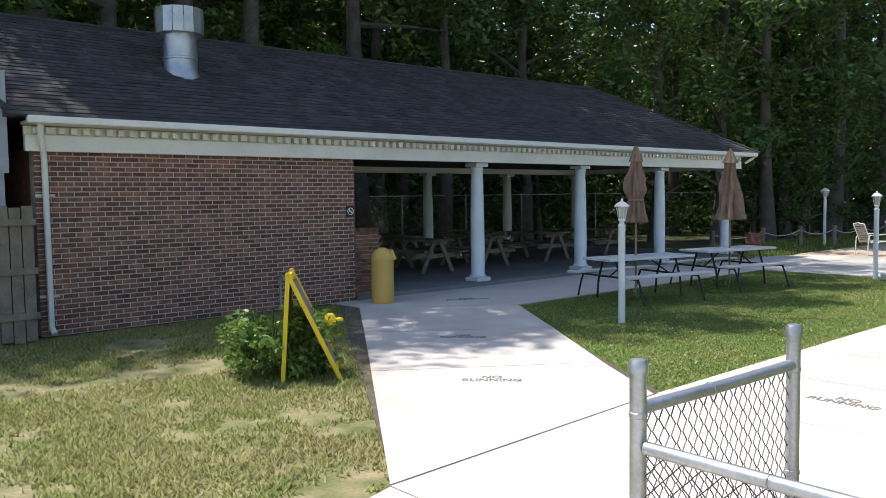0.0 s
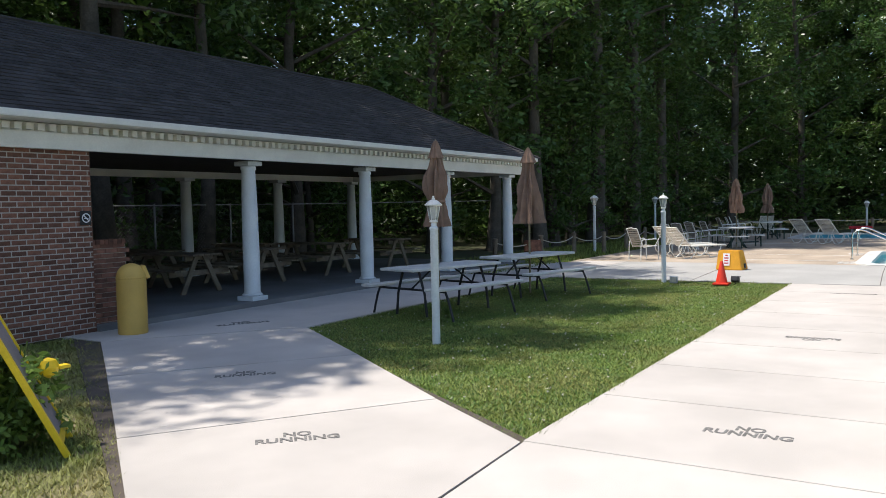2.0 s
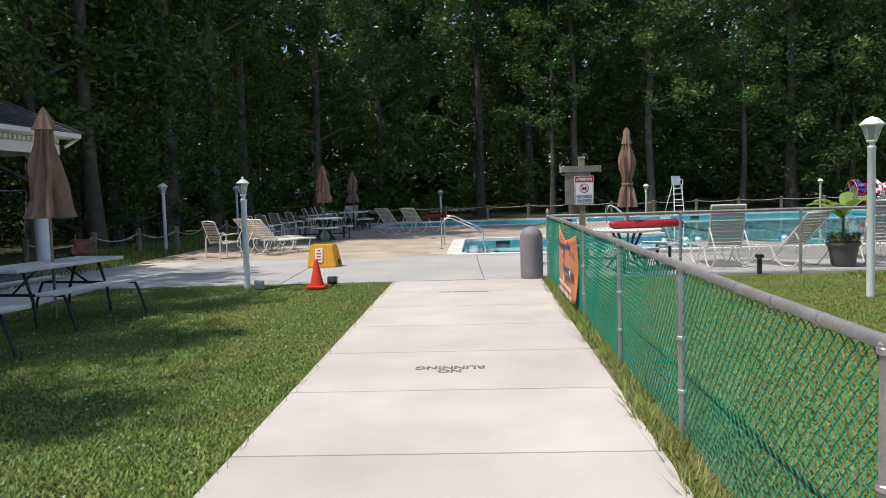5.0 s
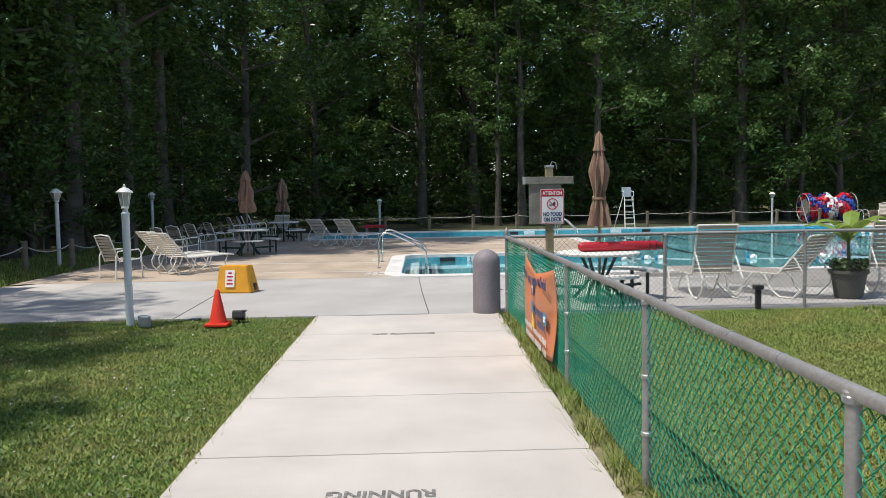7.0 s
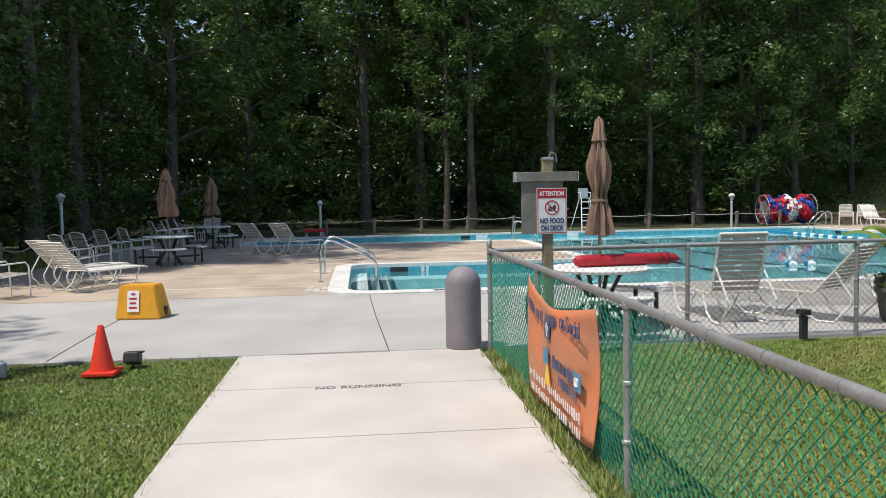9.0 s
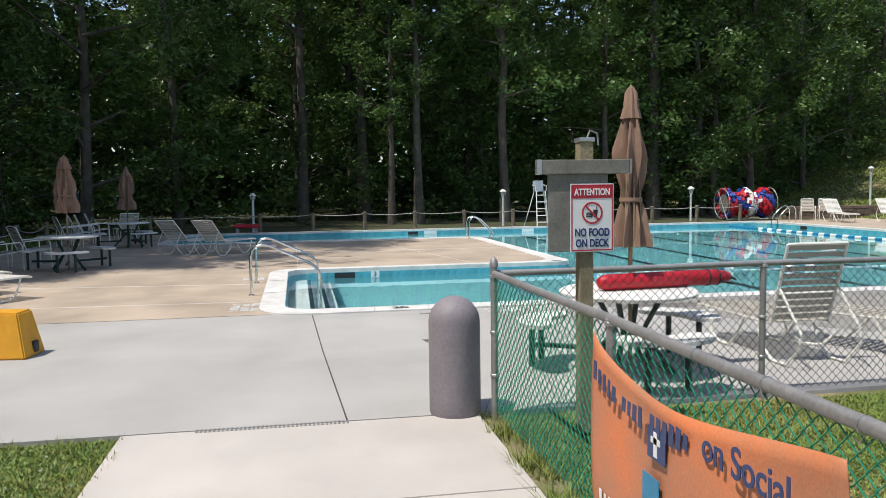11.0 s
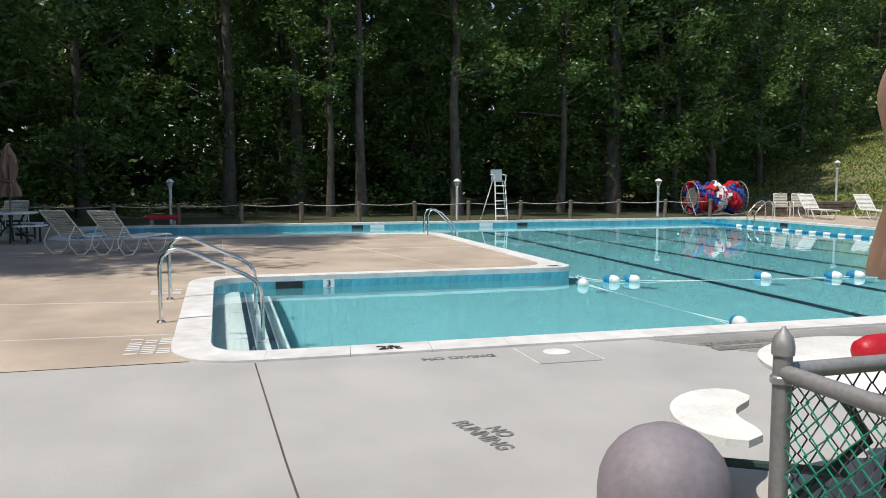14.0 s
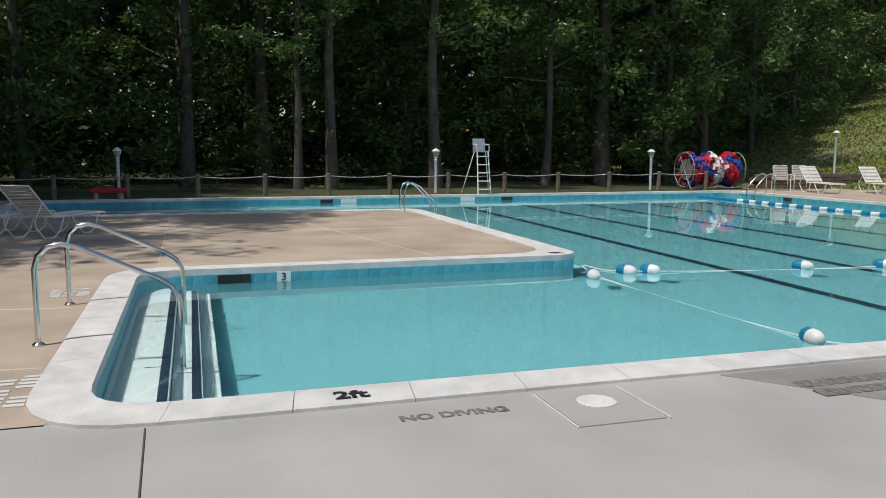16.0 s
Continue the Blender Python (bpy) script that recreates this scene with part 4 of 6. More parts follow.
spot(18.4, 5.22)
for x, y in ((18.55, -1.85), (18.6, -4.3)):
    pl = thing("post_light", "short black square bollard light in the grass", "light", "bollard lights", pose(x, y, 0))
    part("stem", box(B(), (0, 0, 0.13), (0.07, 0.07, 0.26), 0.008), BLACK, pl)
    part("cap", box(B(), (0, 0, 0.3), (0.12, 0.12, 0.06), 0.012), BLACK, pl)

crate = thing("starting_block", "orange-yellow moulded plastic block with a paper notice", "block", "", pose(21.9, 6.02, 0, 0, 0, -8))
crate.scale = (0.75, 0.75, 0.9)
cb_ = B()
lo = [cb_.verts.new(p) for p in ((-0.3, -0.42, 0), (0.32, -0.42, 0), (0.32, 0.42, 0), (-0.3, 0.42, 0))]
hi = [cb_.verts.new(p) for p in ((-0.2, -0.3, 0.52), (0.22, -0.3, 0.52), (0.22, 0.36, 0.52), (-0.2, 0.36, 0.52))]
cb_.faces.new(hi)
cb_.faces.new(lo[::-1])
for k in range(4):
    cb_.faces.new((lo[k], lo[(k + 1) % 4], hi[(k + 1) % 4], hi[k]))
bmesh.ops.bevel(cb_, geom=cb_.edges[:], offset=0.02, segments=2, affect="EDGES")
part("body", cb_, CRATE, crate)
nm = pose(-0.262, 0.08, 0.28, 0, 11, 0)
part("notice", box(B(), (-0.005, 0, 0), (0.004, 0.22, 0.33), m=nm), SIGNW, crate, "white paper notice")
for k, w in enumerate((0.08, 0.14, 0.12, 0.15)):
    part("text_line", box(B(), (-0.009, 0, 0.11 - k * 0.07), (0.003, w, 0.03), m=nm), SIGNRED, crate)
part("hand_hole", box(B(), (0.06, -0.395, 0.1), (0.16, 0.06, 0.14), 0.03), BLACK, crate, "dark arched opening")

# ---- sign post ----
SX, SY = 18.17, 1.085
sp = thing("sign_post", "weathered timber post with crossbar and warning sign", "sign post")
part("post", box(B(), (SX, SY, 0.98), (0.095, 0.095, 1.98), 0.006), POSTW, sp)
part("post_cap", box(B(), (SX, SY, 1.985), (0.11, 0.11, 0.03), 0.006), METAL, sp)
part("hook", tube(B(), [(SX, SY - 0.02, 2.0), (SX, SY - 0.04, 2.05), (SX, SY - 0.09, 2.03), (SX, SY - 0.1, 1.95)], 0.007, 6), DULLMETAL, sp)
part("crossbar", box(B(), (SX - 0.06, SY + 0.02, 1.805), (0.04, 0.62, 0.095), 0.005), GREYW, sp, "grey weathered crossbar")
for s_ in (-1, 1):
    part("bar_end", box(B(), (SX - 0.06, SY + 0.02 + s_ * 0.318, 1.805), (0.05, 0.035 if s_ > 0 else 0.012, 0.1), 0.006), METAL, sp)
part("back_board", box(B(), (SX - 0.052, SY + 0.065, 1.5), (0.012, 0.42, 0.52), 0.004), GREYW, sp, "plain grey backing board")
plate = part("sign_plate", box(B(), (SX - 0.064, SY - 0.03, 1.465), (0.006, 0.305, 0.457), 0.002), SIGNW, sp, "white aluminium plate with red and blue print")


def on_sign(y, z, d=0.0):
    """Upright plane that faces -x, d metres proud of the plate."""
    return Matrix.Translation((SX - 0.068 - d, SY - 0.03 + y, 1.465 + z)) @ Matrix(((0, 0, -1, 0), (-1, 0, 0, 0), (0, 1, 0, 0), (0, 0, 0, 1)))


for y, z, w, h in ((0, 0.217, 0.29, 0.008), (0, -0.217, 0.29, 0.008), (0.142, 0, 0.008, 0.44), (-0.142, 0, 0.008, 0.44)):
    part("border", box(B(), (0, 0, 0), (w, h, 0.002), m=on_sign(y, z)), SIGNRED, plate)
part("red_band", box(B(), (0, 0, 0), (0.28, 0.085, 0.002), m=on_sign(0, 0.172)), SIGNRED, plate)
letters("lettering", "ATTENTION", 0.062, on_sign(0, 0.17, 0.003), SIGNW, plate, stretch=0.72, bold=0.025)
letters("lettering", "NO FOOD", 0.072, on_sign(0, -0.1, 0.002), SIGNB, plate, stretch=0.72, bold=0.028)
letters("lettering", "ON DECK", 0.072, on_sign(0, -0.172, 0.002), SIGNB, plate, stretch=0.72, bold=0.028)
part("ban_ring", disc(0.062, 0.074, on_sign(0, 0.033), 0.002), SIGNRED, plate)
part("cup", prism(B(), [(0, 0), (0.022, 0), (0.028, 0.05), (-0.006, 0.05)], 0, 0.001), BLACK, plate).matrix_basis = on_sign(0, 0.033) @ Matrix.Translation((0.012, -0.03, 0))
part("straw", tube(B(), [(0.026, 0.02, 0.001), (0.034, 0.05, 0.001)], 0.002, 4), BLACK, plate).matrix_basis = on_sign(0, 0.033)
for k, w in enumerate((0.044, 0.05, 0.044)):
    part("burger_layer", box(B(), (-0.02, -0.026 + k * 0.012, 0.001), (w, 0.008, 0.001), m=on_sign(0, 0.033)), BLACK, plate)
part("ban_bar", box(B(), (0, 0, 0.0025), (0.13, 0.011, 0.002), m=on_sign(0, 0.033), rot=Matrix.Rotation(radians(-45), 3, "Z")), SIGNRED, plate)

# ---- banner tied to the fence ----
bn = thing("banner", "faded orange vinyl banner tied to the green fence", "banner")
bv, bf_ = [], []


def banner_top(u):
    """The hem sags soon after the far corner and runs level to the near one."""
    return 0.98 - 0.15 * math.sin(math.pi * u ** 0.65) - 0.03 * u


NU, NV = 40, 14
for i in range(NU + 1):
    u = i / NU
    for j in range(NV + 1):
        v = j / NV
        top = banner_top(u)
        low = 0.02 + 0.08 * u + 0.012 * math.sin(u * 7)
        z = low + (top - low) * v
        bv.append((16.64 - 1.8 * u, 1.6 + 0.018 * math.sin(9 * u + 3 * v) + 0.03 * math.sin(math.pi * v) * math.sin(4 * u), z))
for i in range(NU):
    for j in range(NV):
        k = i * (NV + 1) + j
        bf_.append((k, k + NV + 1, k + NV + 2, k + 1))
sheet = raw("sheet", bv, bf_, BANNER, bn, True)
sol = sheet.modifiers.new("thickness", "SOLIDIFY")
sol.thickness = 0.004


def on_banner(x, z, d=0.035, tilt=0.0):
    """Upright plane that faces +y, the side of the walk."""
    return Matrix.Translation((x, 1.6 + d, z)) @ Matrix(((-1, 0, 0, 0), (0, 0, 1, 0), (0, 1, 0, 0), (0, 0, 0, 1))) @ Matrix.Rotation(radians(tilt), 4, "Z")


for x, z, w, h, mtl in ((15.88, 0.66, 0.16, 0.13, SIGNB), (15.93, 0.46, 0.15, 0.12, FLOATB), (15.08, 0.46, 0.17, 0.12, FLOATB)):
    part("logo_block", box(B(), (0, 0, 0), (w, h, 0.003), 0.001, m=on_banner(x, z)), mtl, bn)
part("logo_triangle", prism(B(), [(-0.09, 0), (0.09, 0), (0.0, 0.16)], 0, 0.003), YELLOW, bn).matrix_basis = on_banner(15.883, 0.26)
part("logo_mark", box(B(), (0, 0, 0.003), (0.03, 0.1, 0.003), m=on_banner(15.883, 0.66)), SIGNW, bn)
part("logo_mark", box(B(), (0, 0.015, 0.003), (0.08, 0.025, 0.003), m=on_banner(15.883, 0.66)), SIGNW, bn)
part("logo_mark", box(B(), (0, 0, 0.003), (0.07, 0.05, 0.003), 0.01, m=on_banner(15.082, 0.46)), SIGNW, bn)
for k in range(17):
    if k not in (5, 10):
        u = 0.06 + k * 0.031
        part("text_bar", box(B(), (0, 0, 0), (0.028 + 0.012 * random.random(), 0.06 + 0.035 * random.random(), 0.002), m=on_banner(16.64 - 1.8 * u, banner_top(u) - 0.09, 0.037, -4)), SIGNB, bn)
letters("lettering", "on Social", 0.15, on_banner(15.26, banner_top(0.75) - 0.1, 0.037, 1), SIGNB, bn, stretch=0.95)
for k in range(9):
    part("text_bar", box(B(), (0, 0, 0), (0.026 + 0.02 * random.random(), 0.05 + 0.05 * random.random(), 0.002), m=on_banner(15.706 - k * 0.06, 0.46)), SIGNB, bn)
    part("text_bar", box(B(), (0, 0, 0), (0.026 + 0.02 * random.random(), 0.05 + 0.03 * random.random(), 0.002), m=on_banner(15.55 - k * 0.055, 0.36)), SIGNB, bn)
for r in range(2):
    for k in range(27):
        if random.random() < 0.9:
            part("text_bar", box(B(), (0, 0, 0), (0.018 + 0.02 * random.random(), 0.035 + 0.04 * random.random(), 0.002), m=on_banner(16.47 - k * 0.055 - r * 0.06, 0.24 - r * 0.1)), SIGNW, bn)


# ---- pool furniture and fittings ----
for x in (26.02, 27.76):
    hr = thing("pool_handrail", "polished steel handrail down the pool steps", "handrail", "pool handrails")
    pts = [(x, 3.74, 0.0), (x, 3.74, 0.62), (x, 3.71, 0.72), (x, 3.64, 0.79), (x, 3.54, 0.81), (x, 3.42, 0.78), (x, 2.82, 0.5), (x, 2.72, 0.43), (x, 2.66, 0.33), (x, 2.65, 0.2), (x, 2.65, -0.55)]
    part("rail", tube(B(), pts, 0.022, 12), STEEL, hr, smooth=True)
    part("base_collar", rev(B(), [(0.05, 0.0), (0.05, 0.012), (0.028, 0.03)], 16, (x, 3.74, 0)), STEEL, hr)


def grab_rail(x, y, dx, dy, label="curved steel grab rail at the pool edge", h=0.72):
    t = thing("grab_rail", label, "handrail", "grab rails")
    for k in (-0.22, 0.22):
        ox, oy = -dy * k, dx * k
        pts = [(x + ox - dx * 0.35, y + oy - dy * 0.35, 0), (x + ox - dx * 0.35, y + oy - dy * 0.35, h - 0.2), (x + ox - dx * 0.28, y + oy - dy * 0.28, h - 0.05), (x + ox - dx * 0.15, y + oy - dy * 0.15, h),
               (x + ox + dx * 0.05, y + oy + dy * 0.05, h - 0.1), (x + ox + dx * 0.38, y + oy + dy * 0.38, h - 0.42), (x + ox + dx * 0.45, y + oy + dy * 0.45, h - 0.55), (x + ox + dx * 0.45, y + oy + dy * 0.45, -0.6)]
        part("rail", tube(B(), pts, 0.021, 10), STEEL, t, smooth=True)
    for z in (-0.3, -0.55):
        part("rung", tube(B(), [(x + dx * 0.45 + dy * 0.22, y + dy * 0.45 - dx * 0.22, z), (x + dx * 0.45 - dy * 0.22, y + dy * 0.45 + dx * 0.22, z)], 0.025, 8), STEEL, t)
    return t


grab_rail(38.5, -2.8, 0, -1)
grab_rail(43.0, POOL_Y0 - 0.15, 0, 1)

# lifeguard chair
gc = thing("lifeguard_chair", "white steel lifeguard chair with ladder steps", "lifeguard chair", "", pose(45.15, -7.0, 0, 0, 0, 0))
for y in (-0.23, 0.23):
    part("front_leg", tube(B(), [(-0.2, y, 0), (0.02, y * 0.85, 1.45)], 0.024, 8), WHITE, gc)
    part("rear_leg", tube(B(), [(0.75, y * 2.2, 0), (0.3, y * 0.9, 1.42)], 0.02, 8), WHITE, gc)
    part("arm", tube(B(), [(0.02, y, 1.45), (0.0, y, 1.68), (0.42, y, 1.7)], 0.018, 8), WHITE, gc)
for k in range(5):
    f = (k + 0.6) / 5.2
    part("step", box(B(), (-0.2 + 0.22 * f, 0, 1.45 * f), (0.14, 0.42, 0.035), 0.006), WHITE, gc)
part("seat", box(B(), (0.22, 0, 1.45), (0.42, 0.44, 0.04), 0.012), SIDING, gc, "pale moulded seat")
part("backrest", box(B(), (0.42, 0, 1.68), (0.04, 0.44, 0.42), 0.012, rot=Matrix.Rotation(radians(8), 3, "Y")), SIDING, gc)

# lane-rope reel
reel = thing("lane_rope_reel", "wheeled reel wound with red, blue and white lane floats", "reel", "", pose(46.7, -17.2, 0))
LR_RED = mat("lane_float_red", (0.55, 0.02, 0.04), 0.45, island=0.2)
LR_BLUE = mat("lane_float_blue", (0.02, 0.06, 0.32), 0.45, island=0.2)
for mtl, nm_, sel in ((LR_RED, "red_float_coil", 0), (LR_BLUE, "blue_float_coil", 1), (FLOATW, "white_float_coil", 2)):
    bmr = B()
    rnd = random.Random(9)
    for k in range(760):
        yy = rnd.uniform(-1.1, 1.1)
        a = rnd.uniform(0, math.tau)
        white = -0.55 < yy < 0.2 and (math.sin(yy * 30) > -0.7)
        c = 2 if white else (0 if math.sin(a * 3 + yy * 4) + rnd.uniform(-0.7, 0.7) > -0.3 else 1)
        rr = 0.5 + 0.12 * math.sin(yy * 7 + 1) + rnd.uniform(-0.05, 0.05)
        if c == sel:
            mm = pose(rr * math.cos(a), yy, 0.75 + rr * math.sin(a), 0, -math.degrees(a), 0) @ Matrix.Rotation(rnd.uniform(-0.3, 0.3), 4, "X")
            bmesh.ops.create_cone(bmr, cap_ends=True, segments=8, radius1=0.075, radius2=0.075, depth=0.15, matrix=mm)
    tagged(part(nm_, bmr, mtl, reel), kind="stuff")
part("core", tube(B(), [(0, -1.1, 0.75), (0, 1.1, 0.75)], 0.42, 20), DULLMETAL, reel)
for y in (-1.18, 1.18):
    part("wheel", tube(B(), [(0.68 * math.cos(k * math.tau / 24), y, 0.75 + 0.68 * math.sin(k * math.tau / 24)) for k in range(24)], 0.022, 6, closed=True), DULLMETAL, reel)
    for k in range(3):
        a = k * math.pi / 3
        part("spoke", tube(B(), [(0.68 * math.cos(a), y, 0.75 + 0.68 * math.sin(a)), (-0.68 * math.cos(a), y, 0.75 - 0.68 * math.sin(a))], 0.014, 6), DULLMETAL, reel)
    part("stand", tube(B(), [(-0.5, y, 0.0), (0, y, 0.75), (0.5, y, 0.0)], 0.025, 6), DULLMETAL, reel)
part("base_bar", tube(B(), [(-0.5, -1.18, 0.03), (-0.5, 1.18, 0.03)], 0.025, 6), DULLMETAL, reel)


def float_rope(name, label, pts, floats, seg=10, two=True):
    t = thing(name, label, "float rope", "pool ropes")
    path = []
    for a, c in zip(pts, pts[1:]):
        a, c = Vector(a), Vector(c)
        path += [a.lerp(c, k / seg) - Vector((0, 0, 0.03 * math.sin(math.pi * k / seg))) for k in range(seg)]
    path.append(Vector(pts[-1]))
    part("rope", tube(B(), path, 0.008, 6), FLOATW, t)
    for x, y in floats:
        d = Vector((pts[1][0] - pts[0][0], pts[1][1] - pts[0][1], 0)).normalized()
        q = Vector((x, y, -0.13))
        for s_, mtl in ((-1, FLOATB), (1, FLOATW)):
            pp = [q + d * s_ * z for z in (0.0, 0.03, 0.08, 0.13, 0.15)]
            part("float", tube(B(), pp, [0.085, 0.085, 0.08, 0.055, 0.02], 14), mtl, t, smooth=True)
    return t


float_rope("float_rope", "white rope with blue and white floats across the pool", [(29.6, -2.9, -0.12), (29.0, -3.3, -0.14), (28.45, -7.5, -0.15), (28.3, -16.5, -0.12)], [(29.0, -3.25), (28.95, -3.6), (28.68, -5.98), (28.45, -7.25), (28.42, -7.7), (28.36, -10.2), (28.35, -12.5)])
float_rope("float_rope", "slack white rope with floats to the near pool edge", [(29.55, -2.85, -0.12), (28.7, -2.7, -0.16), (24.9, -2.85, -0.15), (24.2, -3.1, -0.02)], [(28.75, -2.6), (24.95, -2.82)])
lane = thing("lane_rope", "lane rope of alternating blue and white floats", "float rope", "pool ropes")
lm = {}
for k in range(52):
    x = 43.9 - k * 0.31
    mtl = FLOATW if (k % 2 and k > 6) else FLOATB
    if mtl.name not in lm:
        o = part("lane_float", tube(B(), [(-0.145, 0, 0), (-0.13, 0, 0), (0.13, 0, 0), (0.145, 0, 0)], [0.04, 0.06, 0.06, 0.04], 12), mtl, lane)
        lm[mtl.name] = o.data
    else:
        o = new("lane_float", lm[mtl.name])
        o.parent = lane
    o.location = (x, -14.9, -0.15)

# ---- round white table by the fence ----
def round_table(m, label, mtl=TABLEW, legm=None):
    legm = legm or GREYPL
    t = thing("round_table", label, "table", "round tables", m)
    part("tabletop", rev(B(), [(0.56, 0.70), (0.61, 0.715), (0.615, 0.735), (0.59, 0.75), (0.03, 0.75)], 48), mtl, t, smooth=True)
    for k in range(4):
        a = k * math.pi / 2 + 0.4
        part("leg", tube(B(), [(0.3 * math.cos(a), 0.3 * math.sin(a), 0.7), (0.12 * math.cos(a), 0.12 * math.sin(a), 0.36), (0.42 * math.cos(a), 0.42 * math.sin(a), 0.02)], 0.026, 8), legm, t)
    for k in range(3):
        a0 = k * math.tau / 3 + 0.55
        bm = B()
        n_ = 14
        rows = []
        for i in range(n_ + 1):
            f = i / n_
            a = a0 - 1.0 + 2.0 * f
            w = 0.155 * (1 - abs(2 * f - 1) ** 6 * 0.6)
            rows.append([bm.verts.new((0.4 * math.cos(a0) + (0.46 + s_ * w) * math.cos(a), 0.4 * math.sin(a0) + (0.46 + s_ * w) * math.sin(a), z)) for s_, z in ((-1, 0.42), (-1, 0.455), (1, 0.455), (1, 0.42))])
        for p, q in zip(rows, rows[1:]):
            for i in range(4):
                bm.faces.new((p[i], p[(i + 1) % 4], q[(i + 1) % 4], q[i]))
        bm.faces.new(rows[0])
        bm.faces.new(rows[-1][::-1])
        part("bench", bm, mtl, t, "white crescent bench")
        for da in (-0.2, 0.2):
            a = a0 + da
            part("bench_leg", tube(B(), [(0.86 * math.cos(a), 0.86 * math.sin(a), 0.42), (0.86 * math.cos(a), 0.86 * math.sin(a), 0.03)], 0.028, 8), legm, t)
        part("bench_arm", tube(B(), [(0.2 * math.cos(a0), 0.2 * math.sin(a0), 0.2), (0.86 * math.cos(a0), 0.86 * math.sin(a0), 0.2)], 0.024, 8), legm, t)
    return t


DGREEN = mat("dark_green_steel", (0.02, 0.05, 0.04), 0.5)
rt = round_table(pose(19.72, 0.1, 0, 0, 0, 27), "white round picnic table with crescent benches", TABLEW, DGREEN)
copy_thing(rt, pose(31.4, 7.85, 0, 0, 0, 40))
copy_thing(rt, pose(38.5, 8.0, 0, 0, 0, 75))
tubeob = thing("rescue_tube", "red foam rescue tube with black straps on the table", "rescue tube", "", pose(19.72, -0.28, 0.825, 0, 0, -84))
part("foam", tube(B(), [(-0.7, 0, 0), (-0.68, 0, 0), (-0.62, 0, 0), (0.5, 0, 0), (0.62, 0, -0.005), (0.66, 0, -0.005)], [0.03, 0.055, 0.072, 0.072, 0.05, 0.02], 16), RED, tubeob, smooth=True)
for x in (0.4, 0.5):
    part("strap", tube(B(), [(x, 0.074 * math.cos(a), 0.074 * math.sin(a)) for a in [k * math.tau / 16 for k in range(16)]], 0.008, 5, closed=True), BLACK, tubeob, "black webbing strap")
part("strap_loop", tube(B(), [(0.5, -0.06, -0.03), (0.62, -0.09, -0.06), (0.68, -0.05, -0.03), (0.6, 0.0, 0.02)], 0.01, 6), BLACK, tubeob)
for k in range(6):
    part("printed_mark", box(B(), (-0.18 + k * 0.065, -0.071, 0.012), (0.04, 0.006, 0.055)), SIGNRED, tubeob, "faded printed lettering")


# ---- strap loungers and chairs ----
def lounger(m, back=48, mtl=None, group="strap loungers"):
    """A strap chaise: head at +x end, backrest raised by the given angle."""
    mtl = mtl or STRAP
    t = thing("chaise_lounge", "white tubular chaise lounge with vinyl straps, back raised", "lounger", group, m)
    bx, ca, sa = 0.25, math.cos(radians(back)), math.sin(radians(back))
    z0 = 0.36
    for y in (-0.3, 0.3):
        part("side_rail", tube(B(), [(-1.15, y, z0 - 0.02), (-1.05, y, z0), (bx, y, z0)], 0.015, 8), WHITE, t)
        part("back_rail", tube(B(), [(bx, y, z0), (bx + 0.8 * ca, y, z0 + 0.8 * sa)], 0.015, 8), WHITE, t)
        part("leg", tube(B(), [(-0.95, y, z0), (-0.85, y, 0.1), (-0.7, y, 0.015), (-0.5, y, 0.02), (-0.32, y, 0.2), (-0.2, y, z0)], 0.014, 8), WHITE, t)
        part("leg", tube(B(), [(0.0, y, z0), (0.12, y, 0.12), (0.28, y, 0.015), (0.5, y, 0.02), (0.7, y, 0.22), (0.72, y, z0 - 0.03)], 0.014, 8), WHITE, t)
        part("arm_brace", tube(B(), [(bx + 0.38 * ca, y, z0 + 0.38 * sa), (0.72, y, z0 - 0.03)], 0.012, 6), WHITE, t)
    part("head_bar", tube(B(), [(bx + 0.8 * ca, -0.3, z0 + 0.8 * sa), (bx + 0.8 * ca, 0.3, z0 + 0.8 * sa)], 0.015, 8), WHITE, t)
    part("foot_bar", tube(B(), [(-1.15, -0.3, z0 - 0.02), (-1.15, 0.3, z0 - 0.02)], 0.015, 8), WHITE, t)
    for k in range(19):
        part("strap", box(B(), (-1.08 + k * 0.072, 0, z0 + 0.012), (0.05, 0.62, 0.008), 0.002), mtl, t)
    rot = Matrix.Rotation(-radians(back), 3, "Y")
    for k in range(11):
        d = 0.06 + k * 0.07
        part("strap", box(B(), (bx + d * ca - 0.012 * sa, 0, z0 + d * sa + 0.012 * ca), (0.05, 0.62, 0.008), 0.002, rot=rot), mtl, t)
    return t


